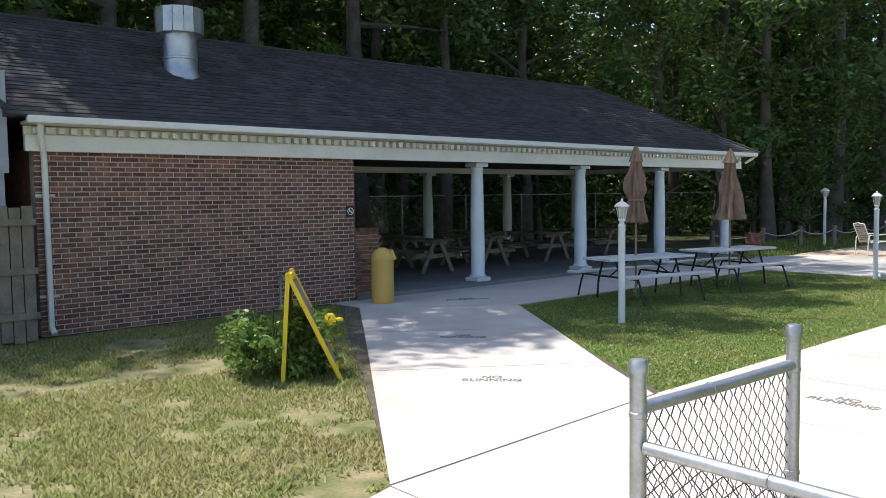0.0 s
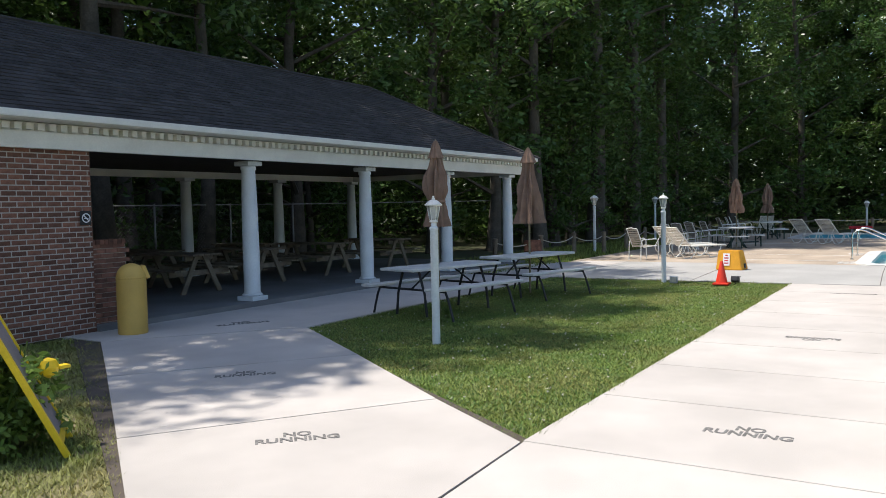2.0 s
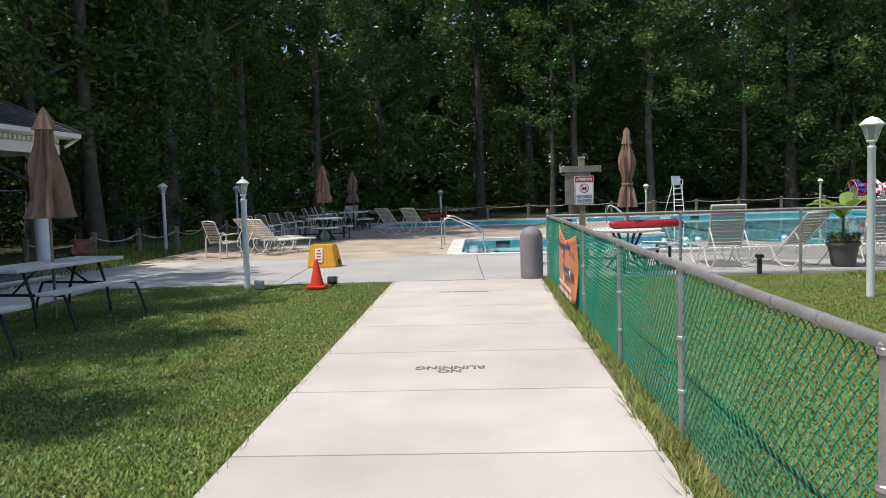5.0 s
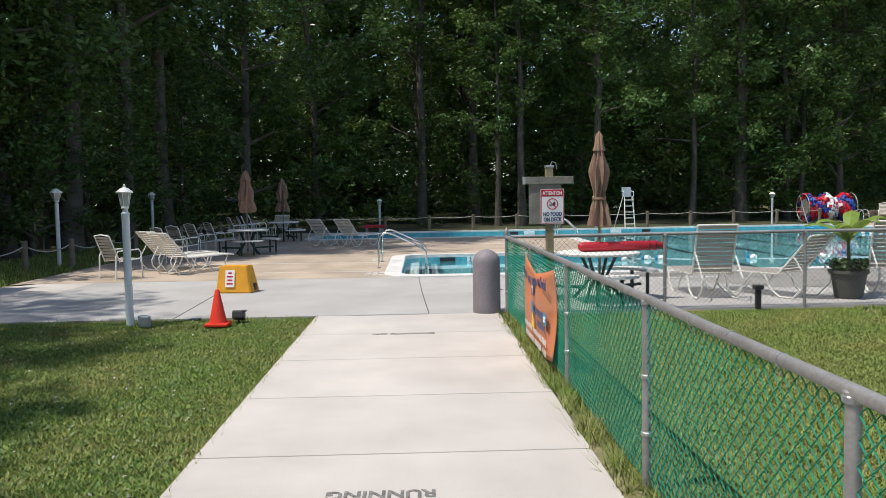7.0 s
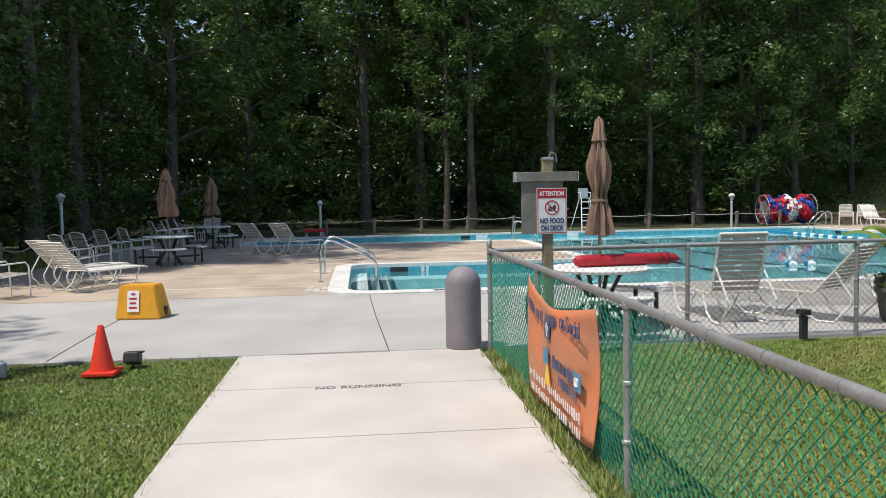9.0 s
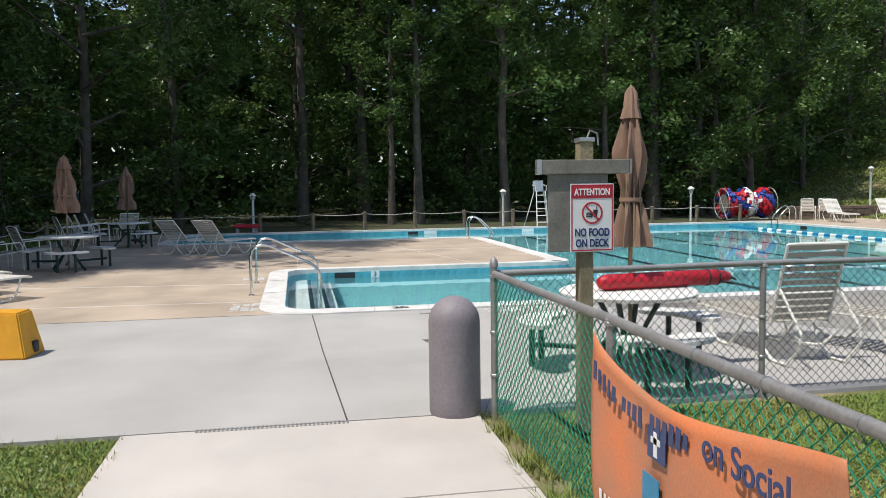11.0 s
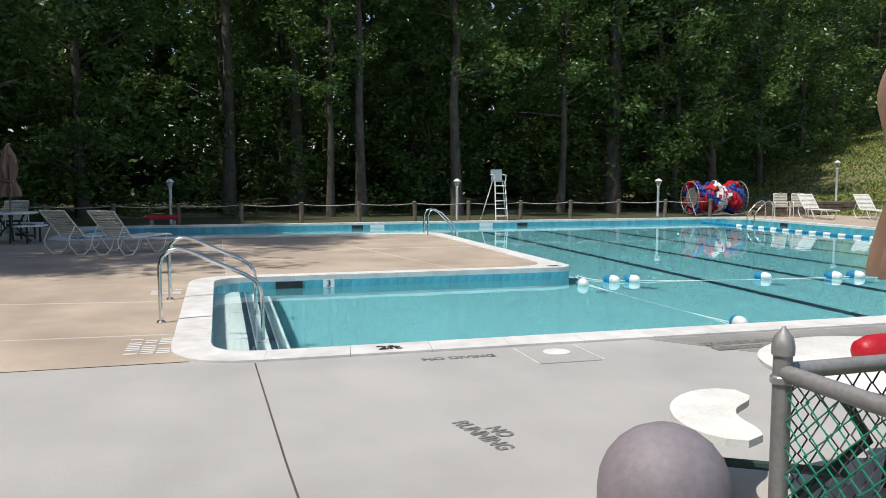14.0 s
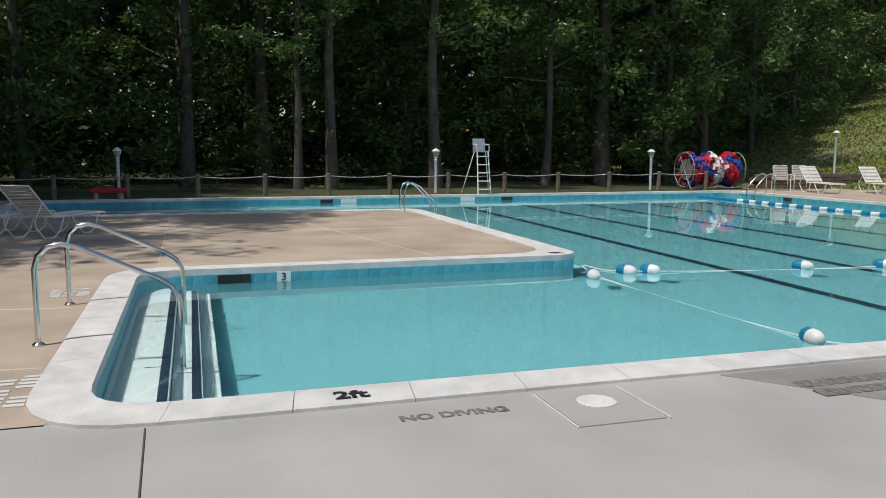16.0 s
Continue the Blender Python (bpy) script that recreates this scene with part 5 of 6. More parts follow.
def strap_chair(m):
    t = thing("strap_chair", "white tubular patio chair with vinyl straps and arms", "chair", "strap chairs", m)
    for y in (-0.28, 0.28):
        part("side_frame", tube(B(), [(0.32, y, 0), (0.3, y, 0.55), (0.24, y, 0.62), (-0.25, y, 0.6), (-0.3, y, 0.5), (-0.32, y, 0)], 0.014, 8), WHITE, t)
        part("seat_rail", tube(B(), [(0.28, y * 0.9, 0.42), (-0.2, y * 0.9, 0.38), (-0.42, y * 0.9, 0.92)], 0.014, 8), WHITE, t)
    part("top_bar", tube(B(), [(-0.42, -0.25, 0.92), (-0.44, 0, 0.95), (-0.42, 0.25, 0.92)], 0.014, 8), WHITE, t)
    for k in range(7):
        part("strap", box(B(), (0.24 - k * 0.07, 0, 0.425 - k * 0.005), (0.05, 0.52, 0.008), 0.002), STRAPT, t)
    rot = Matrix.Rotation(radians(67), 3, "Y")
    for k in range(8):
        f = (k + 0.8) / 8.5
        part("strap", box(B(), (-0.2 - 0.22 * f + 0.012, 0, 0.38 + 0.54 * f), (0.05, 0.52, 0.008), 0.002, rot=rot), STRAPT, t)
    return t


L0 = lounger(pose(20.05, -1.66, 0, 0, 0, 180), 72, STRAPT, "loungers by the fence")
copy_thing(L0, pose(20.3, -4.6, 0, 0, 0, 170))
lounger(pose(20.0, -2.75, 0, 0, 0, -150), 48, STRAPT, "loungers by the fence")
L1 = lounger(pose(25.9, 8.05, 0, 0, 0, 148), 45, STRAP)
for x, y, a in ((26.75, 8.6, 150), (34.6, 4.95, 150), (35.1, 5.9, 148), (42.8, 8.9, 200), (43.0, -19.2, -10), (42.0, -20.9, -15), (40.3, -21.5, -20)):
    copy_thing(L1, pose(x, y, 0, 0, 0, a))
C0 = strap_chair(pose(24.75, 9.1, 0, 0, 0, -35))
for x, y, a in ((28.8, 9.3, -40), (29.9, 9.25, -35), (31.6, 9.25, -40), (32.6, 8.95, -50), (40.2, 9.7, -70), (41.0, 9.7, -80), (41.9, 9.6, -80), (39.4, 9.9, -60), (44.6, -18.9, 150), (44.5, -19.7, 150)):
    copy_thing(C0, pose(x, y, 0, 0, 0, a))
rb_ = thing("red_float_board", "red plastic bench-shaped float at the pool edge", "float", "", pose(44.9, 4.9, 0))
part("slab", box(B(), (0, 0, 0.28), (0.35, 1.0, 0.14), 0.04), RED, rb_)
for y in (-0.35, 0.35):
    part("foot", box(B(), (0, y, 0.1), (0.25, 0.12, 0.2), 0.02), DULLMETAL, rb_)

# planter with a banana plant and flowers
pl = thing("flower_planter", "dark pot with a broad-leaved plant and red flowers", "planter", "", pose(19.45, -3.6, 0))
part("pot", rev(B(), [(0.17, 0.0), (0.2, 0.05), (0.25, 0.36), (0.28, 0.38), (0.28, 0.42), (0.24, 0.42), (0.23, 0.36)], 24), POT, pl, smooth=True)
part("soil", rev(B(), [(0.23, 0.36), (0.235, 0.38), (0.05, 0.39)], 16), SOIL, pl)
part("stem", tube(B(), [(0, 0, 0.38), (0.01, 0, 0.7), (0, 0.02, 0.95)], [0.035, 0.025, 0.015], 8), LEAF, pl)
BLEAF = mat("banana_leaf", (0.22, 0.32, 0.05), 0.45, translucent=0.35)
for k in range(7):
    a, tilt = k * 2.4, 0.35 + 0.12 * (k % 3)
    bm = B()
    rows = []
    for i in range(11):
        f = i / 10
        r, z = 0.62 * f, 0.85 + 0.05 * k * 0.5 + tilt * math.sin(f * 2.2) * 0.55
        w = 0.11 * math.sin(math.pi * min(1, f * 0.95 + 0.05)) + 0.004
        rows.append([bm.verts.new((r * math.cos(a) - s_ * w * math.sin(a), r * math.sin(a) + s_ * w * math.cos(a), z - abs(s_) * 0.03)) for s_ in (-1, 0, 1)])
    for p, q in zip(rows, rows[1:]):
        for i in range(2):
            bm.faces.new((p[i], p[i + 1], q[i + 1], q[i]))
    part("leaf", bm, BLEAF, pl)
fv, ff = [], []
for k in range(420):
    a, r = random.uniform(0, 6.28), 0.27 * math.sqrt(random.random())
    c = Vector((r * math.cos(a), r * math.sin(a), 0.42 + random.uniform(0, 0.16)))
    u = Vector((random.gauss(0, 1), random.gauss(0, 1), random.gauss(0, 1))).normalized() * 0.028
    v = u.orthogonal().normalized() * 0.022
    b0 = len(fv)
    fv += [c - u, c - v, c + u, c + v]
    ff.append((b0, b0 + 1, b0 + 2, b0 + 3))
tagged(raw("blossom", fv[:len(fv) // 2 // 4 * 4], ff[:len(fv) // 2 // 4], FLOWER, pl), kind="stuff")
tagged(raw("foliage", fv, ff, LEAF, pl), kind="stuff")

# red barrel by the shelter
rbx = thing("barrel", "faded red plastic barrel beside the shelter", "barrel", "", pose(24.6, 12.6, 0))
part("body", rev(B(), [(0.24, 0), (0.28, 0.1), (0.28, 0.24), (0.295, 0.25), (0.28, 0.27), (0.28, 0.48), (0.26, 0.55), (0.24, 0.56)], 24), BRICK, rbx, smooth=True)
part("rim", tube(B(), [(0.25 * math.cos(k * math.tau / 20), 0.25 * math.sin(k * math.tau / 20), 0.57) for k in range(20)], 0.015, 5, closed=True), BRICK, rbx)

# ---- rope fence ----
rope = thing("rope_fence", "round timber posts linked by a drooping rope", "rope fence")
RP = [(22.6, 12.9), (25.2, 12.6), (27.25, 12.3), (28.1, 11.55), (30.3, 11.5), (32.5, 11.5), (34.7, 11.5), (36.9, 11.4), (39.1, 11.3), (41.3, 11.1), (43.5, 11.0), (45.7, 10.7)]
RP += [(45.75, 8.6 - 2.08 * k) for k in range(13)]
pm = None
for x, y in RP:
    if pm is None:
        o = part("post", rev(B(), [(0.075, -0.1), (0.075, 0.66), (0.08, 0.67), (0.08, 0.7), (0.06, 0.72)], 12), LWOOD, rope, smooth=True)
        pm = o.data
    else:
        o = new("post", pm)
        o.parent = rope
    o.location = (x, y, 0.0)
    o.rotation_euler = (random.uniform(-0.04, 0.04), random.uniform(-0.04, 0.04), random.uniform(0, 6))
for a, c in zip(RP, RP[1:]):
    pts = [(a[0] + (c[0] - a[0]) * k / 10, a[1] + (c[1] - a[1]) * k / 10, 0.6 - 0.7 * (k / 10) * (1 - k / 10)) for k in range(11)] if a[0] < 45 else [(a[0] + (c[0] - a[0]) * k / 10, a[1] + (c[1] - a[1]) * k / 10, 0.64 - 0.25 * (k / 10) * (1 - k / 10)) for k in range(11)]
    part("rope", tube(B(), pts, 0.016, 6), ROPE, rope)

# tall wire fence at the edge of the woods
tall = thing("woodland_fence", "tall dull wire fence posts at the wood's edge", "fence")
TF = [(8.0, 20.2), (10.8, 20.2), (13.6, 20.2), (16.4, 20.2), (19.2, 20.2), (22.0, 20.2), (24.8, 19.0), (27.4, 17.8), (30.0, 16.6), (32.8, 16.2), (35.8, 15.8), (38.8, 15.4), (41.8, 15.0), (44.8, 14.6)]
for x, y in TF:
    part("post", tube(B(), [(x, y, -0.1), (x, y, 1.95)], 0.028, 8), DULLMETAL, tall)
for a, c in zip(TF, TF[1:]):
    part("top_rail", tube(B(), [(*a, 1.9), (*c, 1.9)], 0.018, 6), DULLMETAL, tall)
for a, c in zip(TF[:5], TF[1:6]):
    link_mesh("wire_mesh", a, c, 0.05, 1.88, 0.085, 0.002, DULLMETAL, tall)

rw = thing("retaining_wall", "low brown stone retaining wall below the slope", "retaining wall", kind="structure")
for r in range(4):
    for k in range(32):
        part("stone", box(B(), (46.2 - 0.004 * r + random.uniform(-0.01, 0.01), -19.0 - k * 0.4 - (r % 2) * 0.2, 0.07 + r * 0.14), (0.3, 0.385, 0.13), 0.012), STONE, rw)


# ---- trees and planting ----
def leaf_cloud(name, centres, radii, per, size, material, parent=None, flat=0.6, seed=0, squash=0.75):
    """Many small pointed leaves scattered in uneven clumps."""
    rng = np.random.default_rng(seed)
    c = np.repeat(np.asarray(centres, float), per, 0)
    r = np.repeat(np.asarray(radii, float), per)
    d = rng.normal(size=(len(c), 3))
    d /= np.linalg.norm(d, axis=1, keepdims=True)
    p = c + d * (r * rng.random(len(c)) ** 0.45)[:, None] * np.array((1, 1, squash))
    u = rng.normal(size=p.shape) * np.array((1, 1, flat))
    u /= np.linalg.norm(u, axis=1, keepdims=True)
    w = np.cross(u, rng.normal(size=p.shape))
    w /= np.linalg.norm(w, axis=1, keepdims=True)
    s = size * rng.uniform(0.6, 1.5, (len(p), 1))
    v = np.stack([p - u * s, p + w * s * 0.42 - u * s * 0.1, p + u * s, p - w * s * 0.42 - u * s * 0.1], 1).reshape(-1, 3)
    me = bpy.data.meshes.new(name)
    nq = len(p)
    me.vertices.add(nq * 4)
    me.vertices.foreach_set("co", v.ravel())
    me.loops.add(nq * 4)
    me.loops.foreach_set("vertex_index", np.arange(nq * 4))
    me.polygons.add(nq)
    me.polygons.foreach_set("loop_start", np.arange(nq) * 4)
    me.update(calc_edges=True)
    me.materials.append(material)
    ob = new(name, me)
    ob.parent = parent
    return ob


def tree(seed, h, spread, low, leaves, m, lean=0.3, leaf=0.15):
    """Tapered trunk, forking limbs, and a crown of leaf clumps along them."""
    rnd = random.Random(seed)
    t = thing("tree", "tall broadleaf woodland tree with a leafy crown", "tree", "woodland trees", m)
    top = Vector((rnd.uniform(-lean, lean) * 2, rnd.uniform(-lean, lean) * 2, h * 0.86))
    spine = [Vector((0, 0, -0.3)).lerp(top, k / 8) + Vector((rnd.uniform(-0.12, 0.12), rnd.uniform(-0.12, 0.12), 0)) for k in range(9)]
    r0 = h * 0.0085 + 0.045
    part("trunk", tube(B(), spine, [r0 * 1.35] + [r0 * (1 - k / 9.5) for k in range(1, 9)], 10), BARK, t, smooth=True)
    limbs = B()
    cs, rs = [], []
    nl = 24
    for k in range(nl):
        f = low + (0.98 - low) * (k + rnd.random() * 0.6) / nl
        a = k * 2.4 + rnd.uniform(-0.4, 0.4)
        base = spine[0].lerp(top, f)
        reach = spread * (1 - 0.55 * f ** 2) * rnd.uniform(0.55, 1.1)
        end = base + Vector((math.cos(a) * reach, math.sin(a) * reach, reach * rnd.uniform(0.05, 0.5)))
        mid = base.lerp(end, 0.5) + Vector((0, 0, rnd.uniform(0, 0.3)))
        tube(limbs, [base, mid, end], [0.07 * (1.2 - f) + 0.02, 0.04, 0.012], 5)
        for q in range(5):
            g = rnd.uniform(0.35, 1.1)
            c = base.lerp(end, g) + Vector((rnd.gauss(0, 0.5), rnd.gauss(0, 0.5), rnd.gauss(0, 0.35)))
            cs.append(tuple(c))
            rs.append(rnd.uniform(0.45, 1.15))
    for q in range(6):
        cs.append(tuple(top + Vector((rnd.gauss(0, 0.8), rnd.gauss(0, 0.8), rnd.uniform(-0.5, 1.8)))))
        rs.append(rnd.uniform(0.6, 1.1))
    part("limb", limbs, BARK, t)
    leaf_cloud("crown", cs, rs, max(4, leaves // len(cs)), leaf, LEAF, t, seed=seed)
    return t


rnd = random.Random(5)
kinds = [tree(11, 23, 4.2, 0.30, 12000, pose(10.5, 22.2, 0), leaf=0.12), tree(12, 19, 3.8, 0.2, 11000, pose(2.5, 21.8, 0), leaf=0.12), tree(13, 26, 4.6, 0.38, 12000, pose(17.5, 22.8, 0), leaf=0.125),
         tree(14, 12, 3.4, 0.08, 9000, pose(24.8, 21.8, 0), leaf=0.115), tree(15, 22, 4.4, 0.08, 12500, pose(28.5, 16.2, 0), leaf=0.12)]
spots = []
close = [(-4.5, 19.9, 1.06, 2), (-0.5, 20.3, 1.08, 0), (3.4, 19.6, 1.03, 2), (7.2, 19.9, 1.12, 0), (11.0, 19.5, 1.1, 2), (14.6, 20.0, 1.22, 0), (18.4, 20.4, 0.9, 2), (5.4, 19.3, 1.3, 0), (9.0, 19.5, 1.28, 2), (30.2, 15.0, 1.1, 0),
         (34.4, 14.2, 1.3, 2), (38.6, 13.9, 1.25, 0), (42.8, 13.8, 1.15, 2), (47.6, 11.5, 1.1, 4), (26.4, 17.6, 1.0, 4), (22.6, 20.6, 1.05, 4), (31.8, 16.4, 0.8, 3),
         (49.7, -6.6, 1.0, 0), (49.8, -2.6, 0.85, 2), (49.9, -1.35, 0.7, 0), (50.6, -11.9, 0.75, 0), (33.0, 14.9, 0.75, 3), (36.6, 14.6, 0.8, 3), (40.7, 14.4, 0.8, 3), (44.8, 13.6, 0.8, 3),
         (50.8, -14.5, 1.25, 2), (53.5, -18.0, 1.3, 2), (58.0, -23.5, 1.25, 2), (52.0, -20.5, 1.0, 4), (56.5, -27.0, 0.9, 4), (60.0, -32.5, 0.9, 4), (62, -36, 1.0, 4), (66, -43, 1.0, 4), (58, -50, 0.9, 4)]
for i, (x, y, s_, kd) in enumerate(close):
    o = copy_thing(kinds[kd], pose(x, y, 0, 0, 0, 77 * i))
    o.scale = (s_, s_, s_)
# behind the shelter
for x in range(-14, 27, 6):
    for y in (24.5, 29.5, 35.0):
        spots.append((x + rnd.uniform(-2, 2), y + rnd.uniform(-1.5, 1.5)))
# along the left of the deck
for x in (33, 38.5, 43.5, 49):
    for y in (16.5, 21.5, 27.0):
        spots.append((x + rnd.uniform(-1.5, 1.5), y + rnd.uniform(-1.0, 1.5) - (x - 26) * 0.06))
# beyond the far end of the pool
for y in range(-44, 14, 6):
    for x in (52.5, 57.5, 63.5):
        if not (y < -20 and x < 60 + (y + 20) * -0.4):
            spots.append((x + rnd.uniform(-1.6, 1.6), y + rnd.uniform(-2, 2)))
for x, y in ((70, -33), (52, -58), (44, -64), (51.5, -17.5)):
    spots.append((x, y))
for i, (x, y) in enumerate(spots):
    k = kinds[rnd.choice((0, 1, 2, 3, 4, 4))]
    s_ = rnd.uniform(0.85, 1.15)
    o = copy_thing(k, pose(x, y, hill(x, y), 0, 0, rnd.uniform(0, 360)))
    o.scale = (s_, s_, s_)

# understorey along the wood's edge and the mass of woods behind
rng = np.random.default_rng(3)


def band(name, label, line, depth, zmax, count, rmin, rmax, per, size, seed, material, zmin=0.3, power=1.0):
    cs, rs = [], []
    r_ = random.Random(seed)
    seglen = [math.dist(a, c) for a, c in zip(line, line[1:])]
    for _ in range(count):
        pick = r_.uniform(0, sum(seglen))
        k = 0
        while pick > seglen[k]:
            pick -= seglen[k]
            k += 1
        a, c = Vector(line[k]), Vector(line[k + 1])
        d = (c - a).normalized()
        nrm_ = Vector((-d.y, d.x))
        q = a + d * pick + nrm_ * r_.uniform(0, depth)
        z = zmin + (zmax - zmin) * r_.random() ** power
        cs.append((q.x, q.y, hill(q.x, q.y) + z))
        rs.append(r_.uniform(rmin, rmax))
    ob = leaf_cloud(name, cs, rs, per, size, material, seed=seed)
    return tagged(ob, label, "woodland", kind="stuff")


edge_line = [(62, -60), (66, -45), (56.5, -28), (50.5, -18), (50.2, 8), (46, 17.0), (36, 19.0), (26, 22.0), (-14, 22.0)]
edge_line = edge_line[::-1]
band("understorey", "dark green undergrowth along the edge of the woods", [(x, y) for x, y in edge_line], 5.0, 10, 1800, 0.5, 1.4, 80, 0.105, 21, LEAF, power=1.25)
band("woods_behind", "dense dark woods behind the first trees", [(-22, 33), (30, 33), (46, 28), (60, 16), (66, -30), (74, -60)], 9.0, 27, 1900, 1.6, 3.2, 60, 0.31, 22, LEAFD)
band("woods_behind", "dense dark woods behind the first trees", [(-26, 44), (36, 44), (62, 34), (76, 16), (80, -40), (70, -90)], 8.0, 32, 900, 2.5, 4.5, 40, 0.75, 23, LEAFD)

band("woods_low", "dark low growth deep in the woods", [(-22, 29), (30, 29), (46, 24), (57, 14), (61, -18), (70, -60)], 5.0, 9, 1500, 0.9, 2.0, 34, 0.26, 24, LEAFD, power=1.3)

band("woods_low", "dark low growth deep in the woods", [(-30, 40), (34, 40), (62, 28), (72, 12), (74, -40), (66, -80)], 5.0, 12, 800, 2.0, 3.5, 46, 0.6, 25, LEAFD, zmin=0.0, power=1.2)

# clump of plants round the sandwich board
cs, rs = [], []
r_ = random.Random(8)
for k in range(70):
    a, q = r_.uniform(0, 6.28), 0.54 * math.sqrt(r_.random())
    cs.append((4.62 + q * math.cos(a) * 1.05, 7.62 + q * math.sin(a), r_.uniform(0.08, 0.75 - q * 0.45)))
    rs.append(r_.uniform(0.1, 0.2))
bush = thing("leafy_shrub", "bushy green perennial clump on the lawn", "shrub")
leaf_cloud("foliage", cs, rs, 70, 0.04, mat("shrub_leaf", (0.19, 0.30, 0.065), 0.45, var=0.3, island=0.4, bump=0, translucent=0.35), bush, seed=31)
st = B()
for k in range(40):
    a, q = r_.uniform(0, 6.28), 0.5 * math.sqrt(r_.random())
    tube(st, [(4.62 + q * 0.6 * math.cos(a), 7.62 + q * 0.6 * math.sin(a), 0), (4.62 + q * math.cos(a), 7.62 + q * math.sin(a), r_.uniform(0.4, 0.75))], 0.006, 4)
part("stem", st, LEAF, bush)


def blades(name, label, regions, density, hmin, hmax, material, seed, width=0.006, droop=0.5):
    """Grass as curved two-piece blades over rectangles (x0, x1, y0, y1), thinned by a test."""
    rng = np.random.default_rng(seed)
    vs, n_ = [], 0
    for x0, x1, y0, y1, keep in regions:
        k = int((x1 - x0) * (y1 - y0) * density)
        p = np.stack([rng.uniform(x0, x1, k), rng.uniform(y0, y1, k)], 1)
        if keep:
            p = p[np.array([keep(a, c) for a, c in p], bool)]
        k = len(p)
        a = rng.uniform(0, math.tau, k)
        h = rng.uniform(hmin, hmax, k)
        w = width * rng.uniform(0.7, 1.4, k)
        dx, dy = np.cos(a), np.sin(a)
        lean = h * rng.uniform(0.2, 1.0, k) * droop
        b = np.array([hill(*q) for q in p])
        p0 = np.stack([p[:, 0] - dy * w, p[:, 1] + dx * w, b], 1)
        p1 = np.stack([p[:, 0] + dy * w, p[:, 1] - dx * w, b], 1)
        p2 = np.stack([p[:, 0] + dx * lean, p[:, 1] + dy * lean, b + h], 1)
        vs.append(np.stack([p0, p1, p2], 1).reshape(-1, 3))
    v = np.concatenate(vs)
    nt_ = len(v) // 3
    me = bpy.data.meshes.new(name)
    me.vertices.add(nt_ * 3)
    me.vertices.foreach_set("co", v.ravel())
    me.loops.add(nt_ * 3)
    me.loops.foreach_set("vertex_index", np.arange(nt_ * 3))
    me.polygons.add(nt_)
    me.polygons.foreach_set("loop_start", np.arange(nt_) * 3)
    me.update(calc_edges=True)
    me.materials.append(material)
    return tagged(new(name, me), label, "grass", kind="stuff")


def lawn_keep(x, y):
    """The triangle of lawn between the walks."""
    return x > 6.62 + (y - 4.24) * 0.707 - 0.03


def patchy(x, y):
    n_ = noise.noise(Vector((x * 1.1, y * 1.1, 2.0))) + 0.5 * noise.noise(Vector((x * 4, y * 4, 1.0)))
    return n_ + random.uniform(-0.25, 0.25) > -0.2


def left_keep(x, y):
    return x < 3.38 + (y - 4.06) * 0.683 and y > 2.7 + (x + 6) * 0.145 and patchy(x, y)


def tufts(x, y):
    return noise.noise(Vector((x * 3.1, y * 5, 7.0))) + random.uniform(-0.4, 0.4) > -0.1


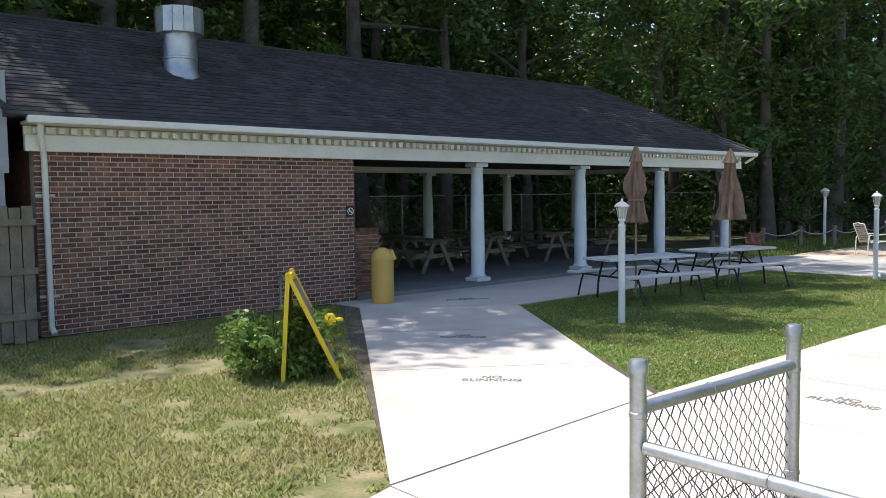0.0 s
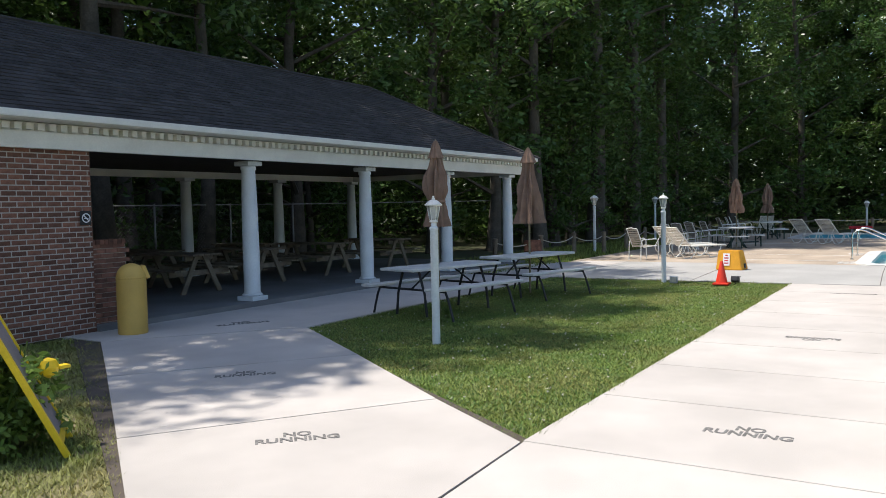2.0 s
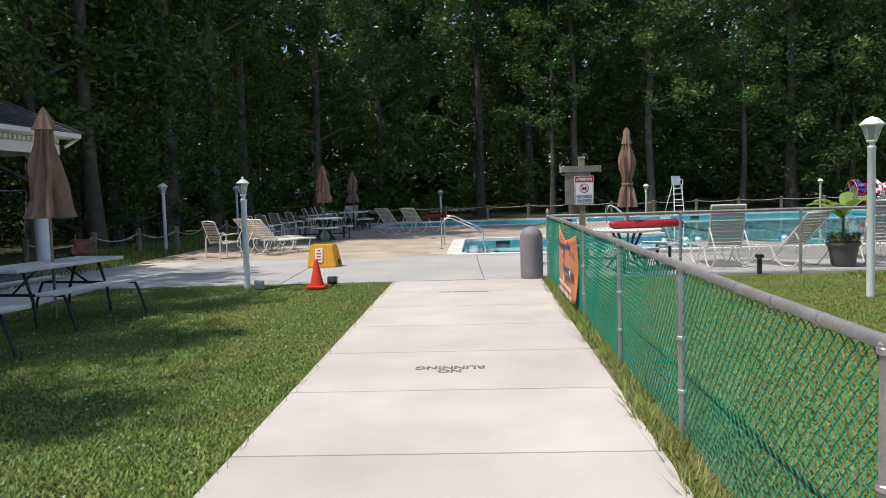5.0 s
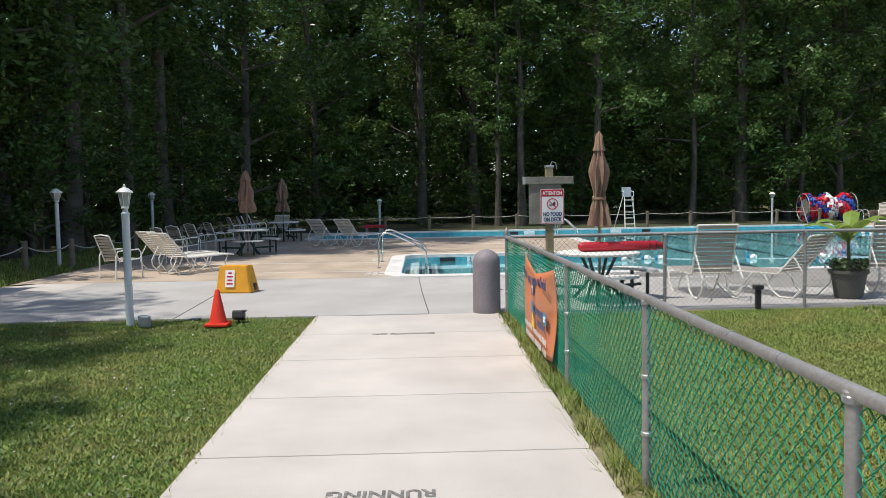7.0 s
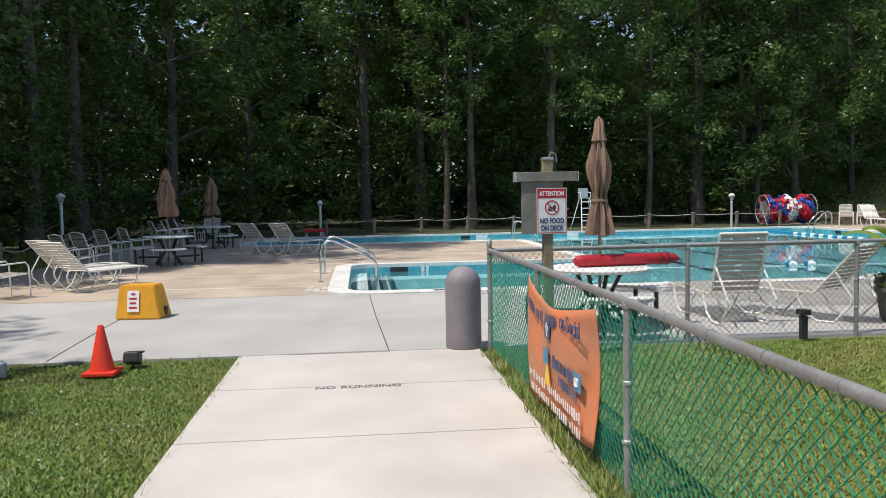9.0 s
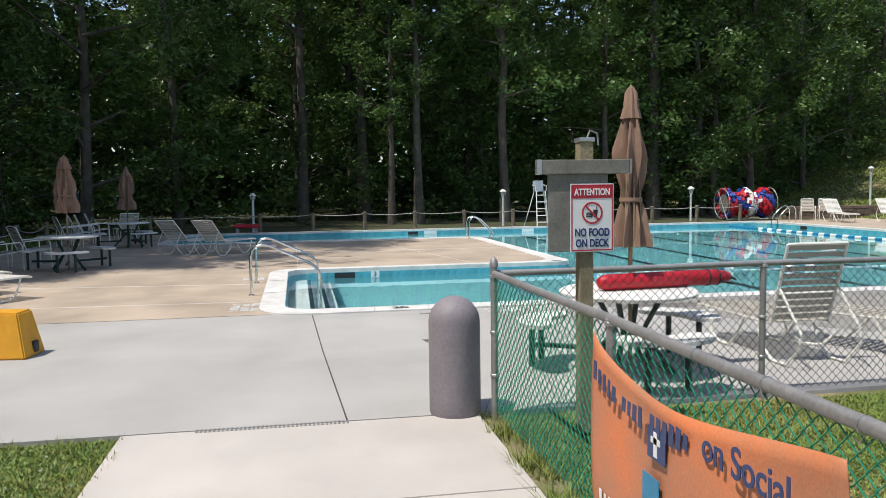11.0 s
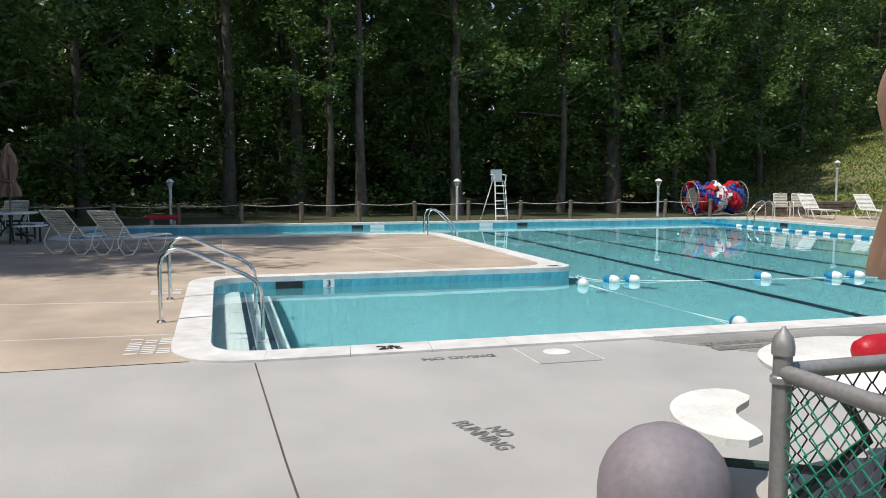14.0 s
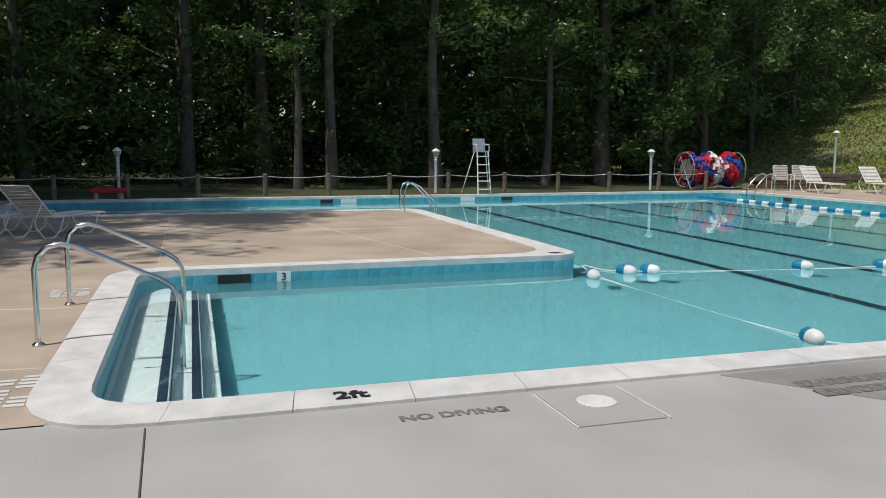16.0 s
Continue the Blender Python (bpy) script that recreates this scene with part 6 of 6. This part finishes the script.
blades("grass", "short mown green grass with clover", [(6.6, 18.72, 4.22, 9.4, lawn_keep)], 5600, 0.014, 0.036, GRASS, 41, 0.0085, 1.9)
blades("clover", "low clover leaves spread through the lawn", [(6.6, 18.72, 4.22, 9.4, lawn_keep)], 1500, 0.014, 0.032, CLOVER, 51, 0.016, 1.2)
spots_ = [(x, y, 0.0) for x, y in np.random.default_rng(52).uniform((6.7, 4.3), (18.6, 9.3), (420, 2)) if lawn_keep(x, y)]
tagged(leaf_cloud("clover_blossoms", spots_, [0.012] * len(spots_), 8, 0.009, BLOSSOM, seed=54), "small white clover flowers in the lawn", "flowers", kind="stuff")
blades("grass", "short mown green grass of the fenced lawn", [(4.5, 18.65, -3.2, 1.45, None)], 5200, 0.014, 0.034, GRASS, 42, 0.007, 1.8)
blades("grass", "short mown green grass of the fenced lawn", [(2.75, 18.65, -9.5, -3.2, None), (2.75, 4.5, -3.2, 1.4, None)], 700, 0.035, 0.07, GRASS, 43, 0.012)
blades("grass", "sparse sunlit grass with dry patches", [(-3, 8.3, 2.6, 11.9, left_keep)], 3000, 0.018, 0.05, DRYGRASS, 44, 0.007, 1.6)
blades("grass", "long untrimmed grass along the foot of the fence", [(4.5, 18.7, 1.44, 1.74, tufts)], 2600, 0.04, 0.17, GRASS, 45, 0.0045, 1.5)
blades("grass", "longer grass fringe along the walk's edge", [(6.7, 18.7, 4.2, 4.3, None), (18.66, 18.76, 4.4, 9.3, None)], 1500, 0.03, 0.085, GRASS, 46, 0.0045, 1.3)
blades("grass", "rough grass beyond the deck's edge", [(18.8, 46, 11.1, 14.5, None)], 260, 0.06, 0.16, GRASS, 47, 0.014)
blades("grass", "sunlit mown grass on the slope above the pool", [(44, 70, -48, -22.0, None)], 110, 0.05, 0.12, GRASS, 48, 0.05, 1.4)

# ---- bricks of the shelter wall ----
bm = B()
box(bm, (0, 0, 0), (0.19, 0.02, 0.056), 0.002)
one = mesh_ob("brick", bm, BRICK)
brick_me = one.data
bpy.data.objects.remove(one)
rest = B()
for r in range(36):
    z = 0.03 + r * 0.0715
    for c in range(-1, 28):
        x = BX0 + 0.1 + c * 0.207 + (0.1035 if r % 2 else 0)
        a, d = max(x - 0.095, BX0), min(x + 0.095, 8.72)
        if d - a < 0.03:
            continue
        y = BY + 0.017 + random.uniform(-0.002, 0.002)
        if 6.95 < x < 8.6:
            o = new("brick", brick_me)
            o.parent = wall
            o.location = (x, y, z)
        else:
            box(rest, ((a + d) / 2, y, z), (d - a, 0.02, 0.056))
tagged(part("brickwork", rest, BRICK2, wall), kind="stuff")
